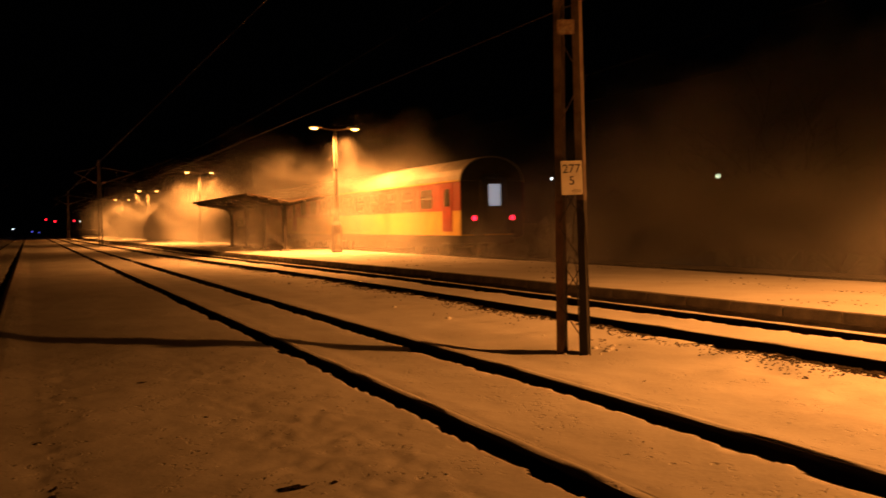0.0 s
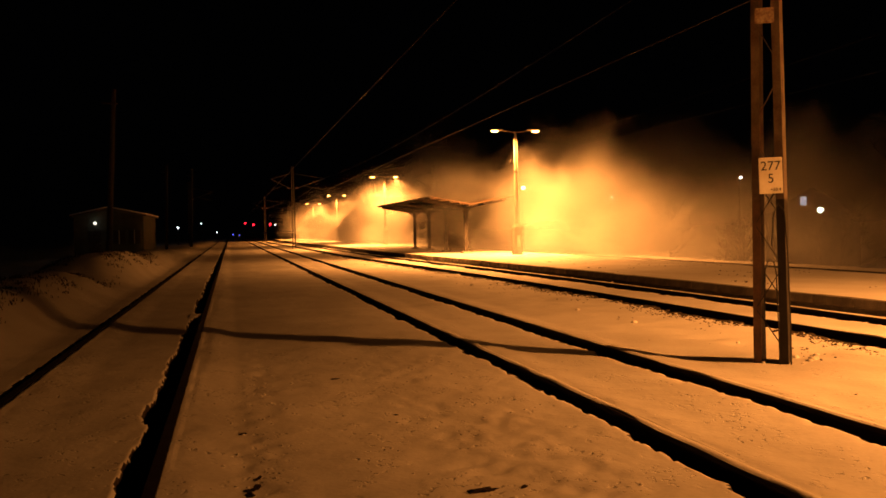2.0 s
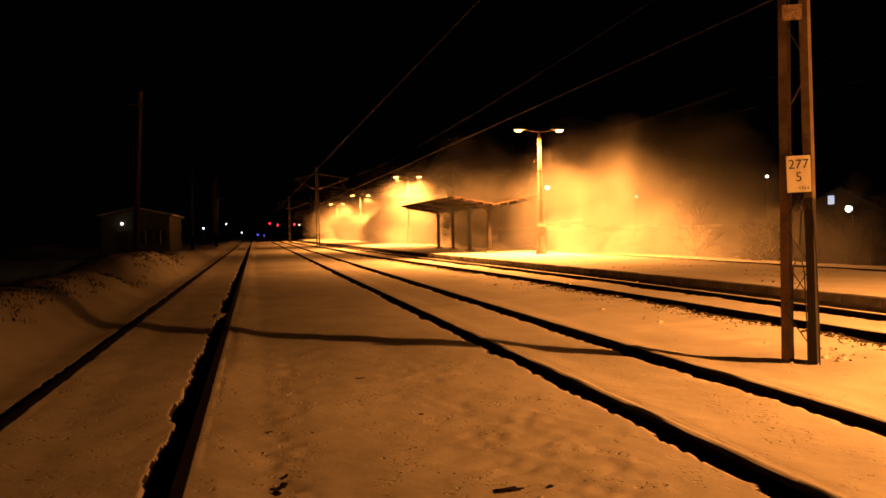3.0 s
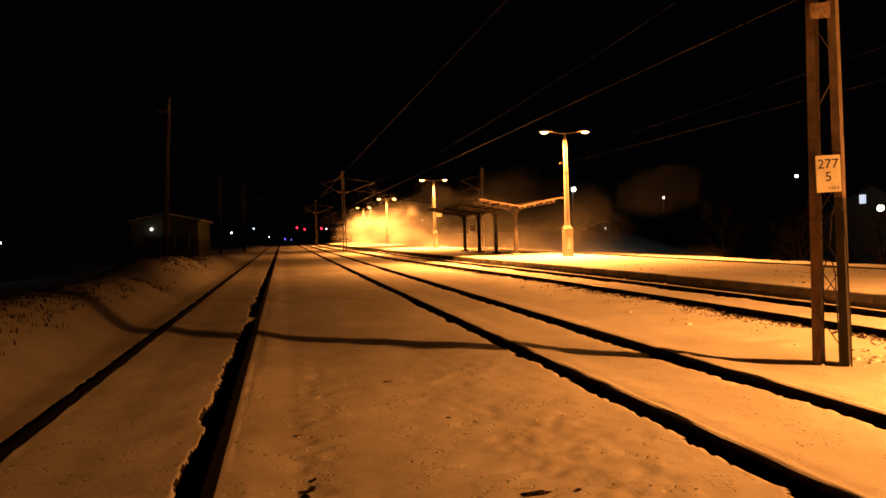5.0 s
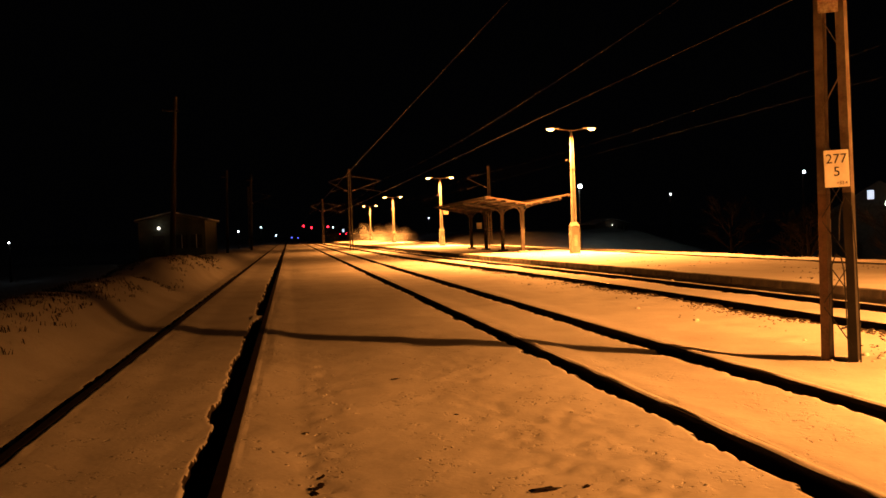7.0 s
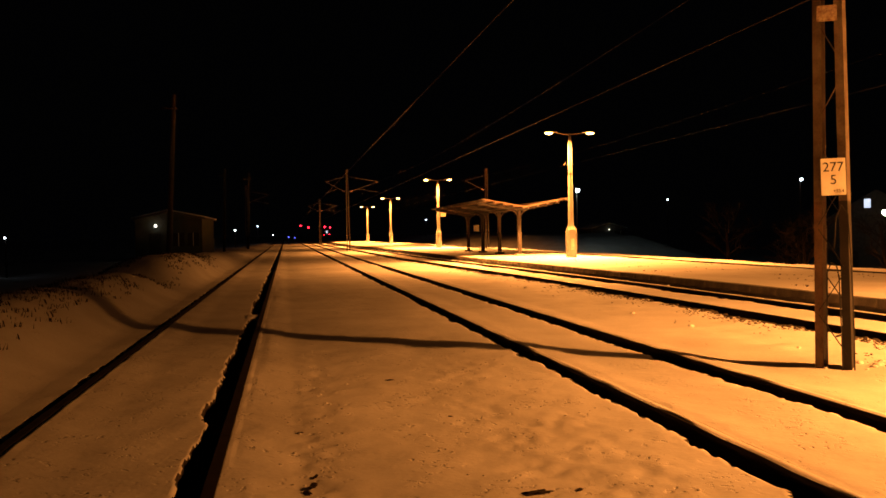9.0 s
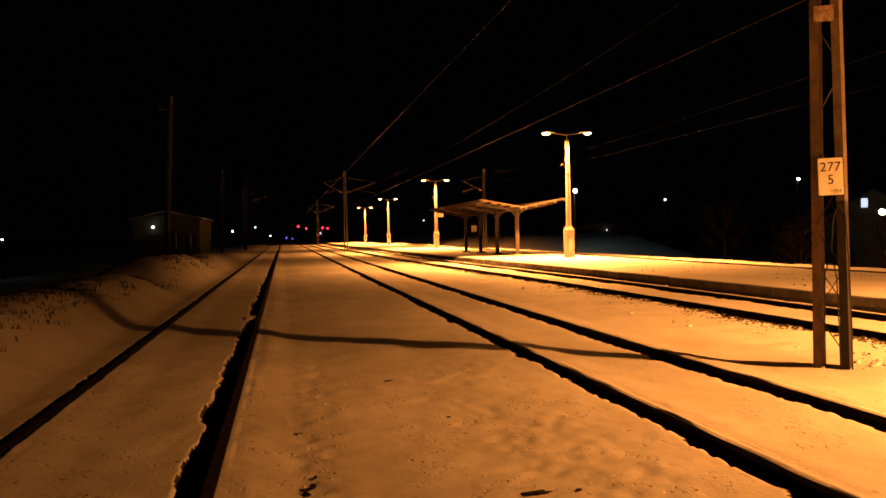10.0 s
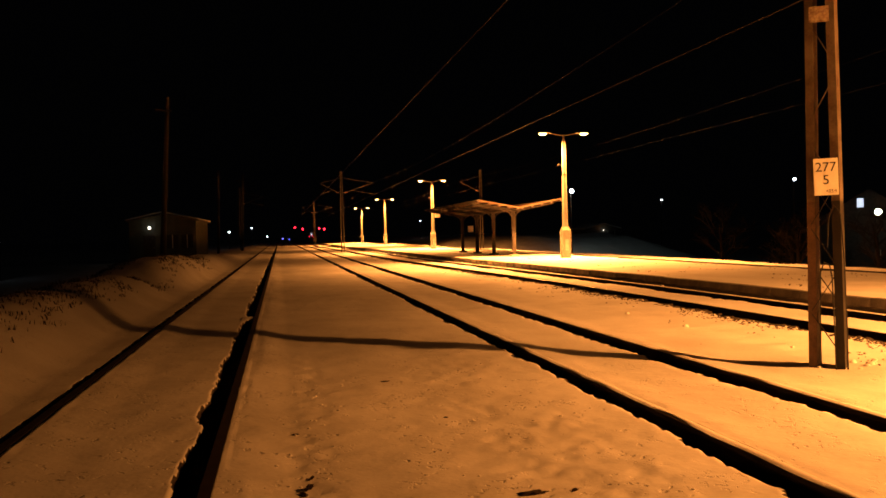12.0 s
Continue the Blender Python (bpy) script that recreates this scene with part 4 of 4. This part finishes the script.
def gable_house(name, m, w, d, eave, ridge, label, wall, lamp=None, window=None):
    t = empty(name, m)
    tagged(t, label, "house")
    bm = bmesh.new()
    a = [bm.verts.new(v) for v in ((-w / 2, 0, -1), (w / 2, 0, -1), (w / 2, 0, eave), (0, 0, ridge), (-w / 2, 0, eave))]
    b = [bm.verts.new((v.co.x, d, v.co.z)) for v in a]
    for j in range(5):
        bm.faces.new((a[j], a[(j + 1) % 5], b[(j + 1) % 5], b[j]))
    bm.faces.new(a[::-1])
    bm.faces.new(b)
    bmesh.ops.recalc_face_normals(bm, faces=bm.faces)
    part("wall", bm, wall, t)
    L, ang = math.hypot(w / 2 + 0.25, ridge - eave), math.atan2(ridge - eave, w / 2)
    for s in (-1, 1):
        bm = bmesh.new()
        box(bm, *sorted((0, s * L)), -0.3, d + 0.3, 0.02, 0.14, 0, Matrix.Translation((0, 0, ridge)) @ Euler((0, s * ang, 0)).to_matrix().to_4x4())
        part("roof", bm, ROOFING, t)
        if window:
            continue
        bm = bmesh.new()
        box(bm, *sorted((0.02 * s, s * L)), -0.3, d + 0.3, 0.145, 0.24, 0.03, Matrix.Translation((0, 0, ridge)) @ Euler((0, s * ang, 0)).to_matrix().to_4x4())
        part("roof_snow", bm, SNOW, t, "snow lying on the roof")
    dr = part("door", boxed(-w * 0.29, -w * 0.29 + 0.95, -0.04, 0.0, -0.2, 2.0, 0.01), DARKSTEEL, t, "dark closed door")
    part("door_handle", boxed(-w * 0.29 + 0.8, -w * 0.29 + 0.88, -0.08, -0.042, 0.95, 1.0), GALV, dr)
    for x in (w * 0.06, w * 0.28):
        win = part("window", boxed(x, x + 0.9, -0.03, 0.0, 0.9, 2.0), PANE, t)
        part("window_frame", boxed(x + 0.42, x + 0.48, -0.05, -0.032, 0.9, 2.0), PLATE, win)
    if lamp:
        bm = bmesh.new()
        bmesh.ops.create_uvsphere(bm, u_segments=12, v_segments=8, radius=lamp[2], matrix=Matrix.Translation((lamp[0], -0.3, lamp[1])))
        part("wall_lamp", bm, DOOR_GLASS, t, "bright lamp over the door")
        q = bpy.data.lights.new("door_light", "POINT")
        q.energy, q.color, q.shadow_soft_size = 14.0 * lamp[2], (0.9, 0.95, 0.65), 0.1
        new("door_light", q).matrix_basis = Matrix.Translation(m @ Vector((lamp[0], -0.42, lamp[1] + 0.05)))
    if window:
        part("lit_window", boxed(*window), WINDOW_LIT, t, "brightly lit window")
    return t


gable_house("gable_hut", pose(-9.45, 75.0, -0.15), 5.3, 12, 3.15, 3.72, "low dark gabled hut with a lamp over its door", PLASTER, lamp=(-1.0, 2.6, 0.13))
gable_house("shed", pose(46.2, 121.0, -0.8), 5.0, 6, 2.3, 3.0, "dark little shed with snowy roof and a small lamp", ROOFING, lamp=(0.0, 2.2, 0.08))
gable_house("dwelling_house", pose(58.5, 79.0, -3.2, 0, 0, -35), 9.0, 10, 5.2, 8.0, "dark house with one lit upper window", ROOFING, window=(-1.1, -0.5, -0.05, -0.005, 6.3, 7.2))


def bare_tree(x, y, h, seed, label):
    rnd = random.Random(seed)
    t = empty("bare_tree", pose(x, y, -3.2))
    tagged(t, label, "tree", group="bare trees beyond the line")
    trunk, crown = bmesh.new(), bmesh.new()
    tube(trunk, [(0, 0, -0.5), (rnd.uniform(-0.1, 0.1), 0, h * 0.4), (rnd.uniform(-0.3, 0.3), 0, h * 0.75)], [0.19, 0.13, 0.06], 8)
    def limb(p, way, length, r, depth):
        q = p + way * length * 0.5 + Vector((rnd.gauss(0, 0.05), rnd.gauss(0, 0.05), 0.04)) * length
        e = p + way * length
        tube(crown, [p, q, e], [r, r * 0.75, r * 0.45], 4, False)
        if depth:
            for _ in range(4):
                k = rnd.uniform(0.35, 1.0)
                w = (way + Vector((rnd.gauss(0, 0.55), rnd.gauss(0, 0.55), rnd.gauss(0.12, 0.4)))).normalized()
                limb(p + way * length * k, w, length * rnd.uniform(0.45, 0.7), r * 0.5, depth - 1)
    for k in range(9):
        a = k * 2.4
        limb(Vector((0, 0, h * (0.3 + 0.05 * k))), Vector((math.cos(a), math.sin(a), rnd.uniform(0.5, 1.3))).normalized(), h * rnd.uniform(0.2, 0.32), 0.06, 3)
    part("trunk", trunk, BARK, t)
    part("crown", crown, BARK, t, "leafless twiggy crown")
    return t


for k, (tx, ty, th) in enumerate(((26.5, 24.0, 9.5), (31.5, 33.0, 8.5), (29.0, 29.0, 10.5)  )):
    bare_tree(tx, ty, th, 40 + k, "leafless tree standing dark beyond the tracks")


def scrub():
    rnd = random.Random(63)
    for k in range(11):
        y = 15 + 4.6 * k + rnd.uniform(-1.2, 1.2)
        bare_tree(25.5 + 0.12 * y + rnd.uniform(-1.5, 2.5), y, rnd.uniform(4.2, 6.5), 80 + k, "leafless dark shrub on the slope beyond the tracks")


scrub()


def coping():
    """Edge slabs of the platform."""
    for k in range(90):
        y = -2 + k * 1.0
        bm = boxed(-0.02, 0.42, 0.006, 0.994, -0.16, -0.005, 0.012)
        ob = part("coping_slab", bm, COPING, PLATFORM)
        rnd = random.Random(k)
        ob.matrix_basis = pose(edge_x(y + 0.5) + rnd.uniform(-0.005, 0.005), y, PLAT + rnd.uniform(-0.006, 0.003))
    bm = bmesh.new()
    ys = [-30 + 2.0 * j for j in range(30)] + [30 + 3 * j for j in range(52)]
    lo = [bm.verts.new((edge_x(y) + 0.06, y, -0.45)) for y in ys]
    hi = [bm.verts.new((edge_x(y) + 0.06, y, PLAT - 0.13)) for y in ys]
    hb = [bm.verts.new((edge_x(y) + 0.24, y, PLAT - 0.13)) for y in ys]
    for j in range(len(ys) - 1):
        bm.faces.new((lo[j], hi[j], hi[j + 1], lo[j + 1]))
        bm.faces.new((hi[j], hb[j], hb[j + 1], hi[j + 1]))
    part("edge_wall", bm, COPING, PLATFORM, "stained concrete wall under the edge")


coping()


def motions():
    speed = 30.8
    for k, c in enumerate(COACHES):
        rows = []
        for j in range(25):
            t = j * 0.5
            y = 30.3 + speed * t + k * 24.9
            rows.append((t, pose(16.6 - 2.6 * smooth(130, 330, y), y, 0.0)))
        walk(c, rows)
    walk(LANTERN, [(t, pose(0, 0, LANTERN_Z, 0, 0, a)) for t, a in ((0.0, 0), (7.4, 0), (7.8, 60), (8.2, 120), (8.6, 180), (12.0, 180))])
    for ob, x, y, z, size, gone, drift, rise, a, spin in PLUMES:
        rows = []
        for f in (0.0, 0.12, 0.3, 0.5, 0.65, 0.75, 0.85, 0.93, 1.0):
            t = gone * f
            up = 1 - smooth(0.0, rise, t) if rise else 0.0
            fall = (z + size * 1.35) * smooth(0.66, 1.0, f) ** 1.3 + (z + size * 0.5) * up
            rows.append((t, pose(x + 0.3 * t, y + drift * t, z - fall, 0, 0, a + spin * t)))
        rows.append((12.0, rows[-1][1]))
        walk(ob, rows)


motions()
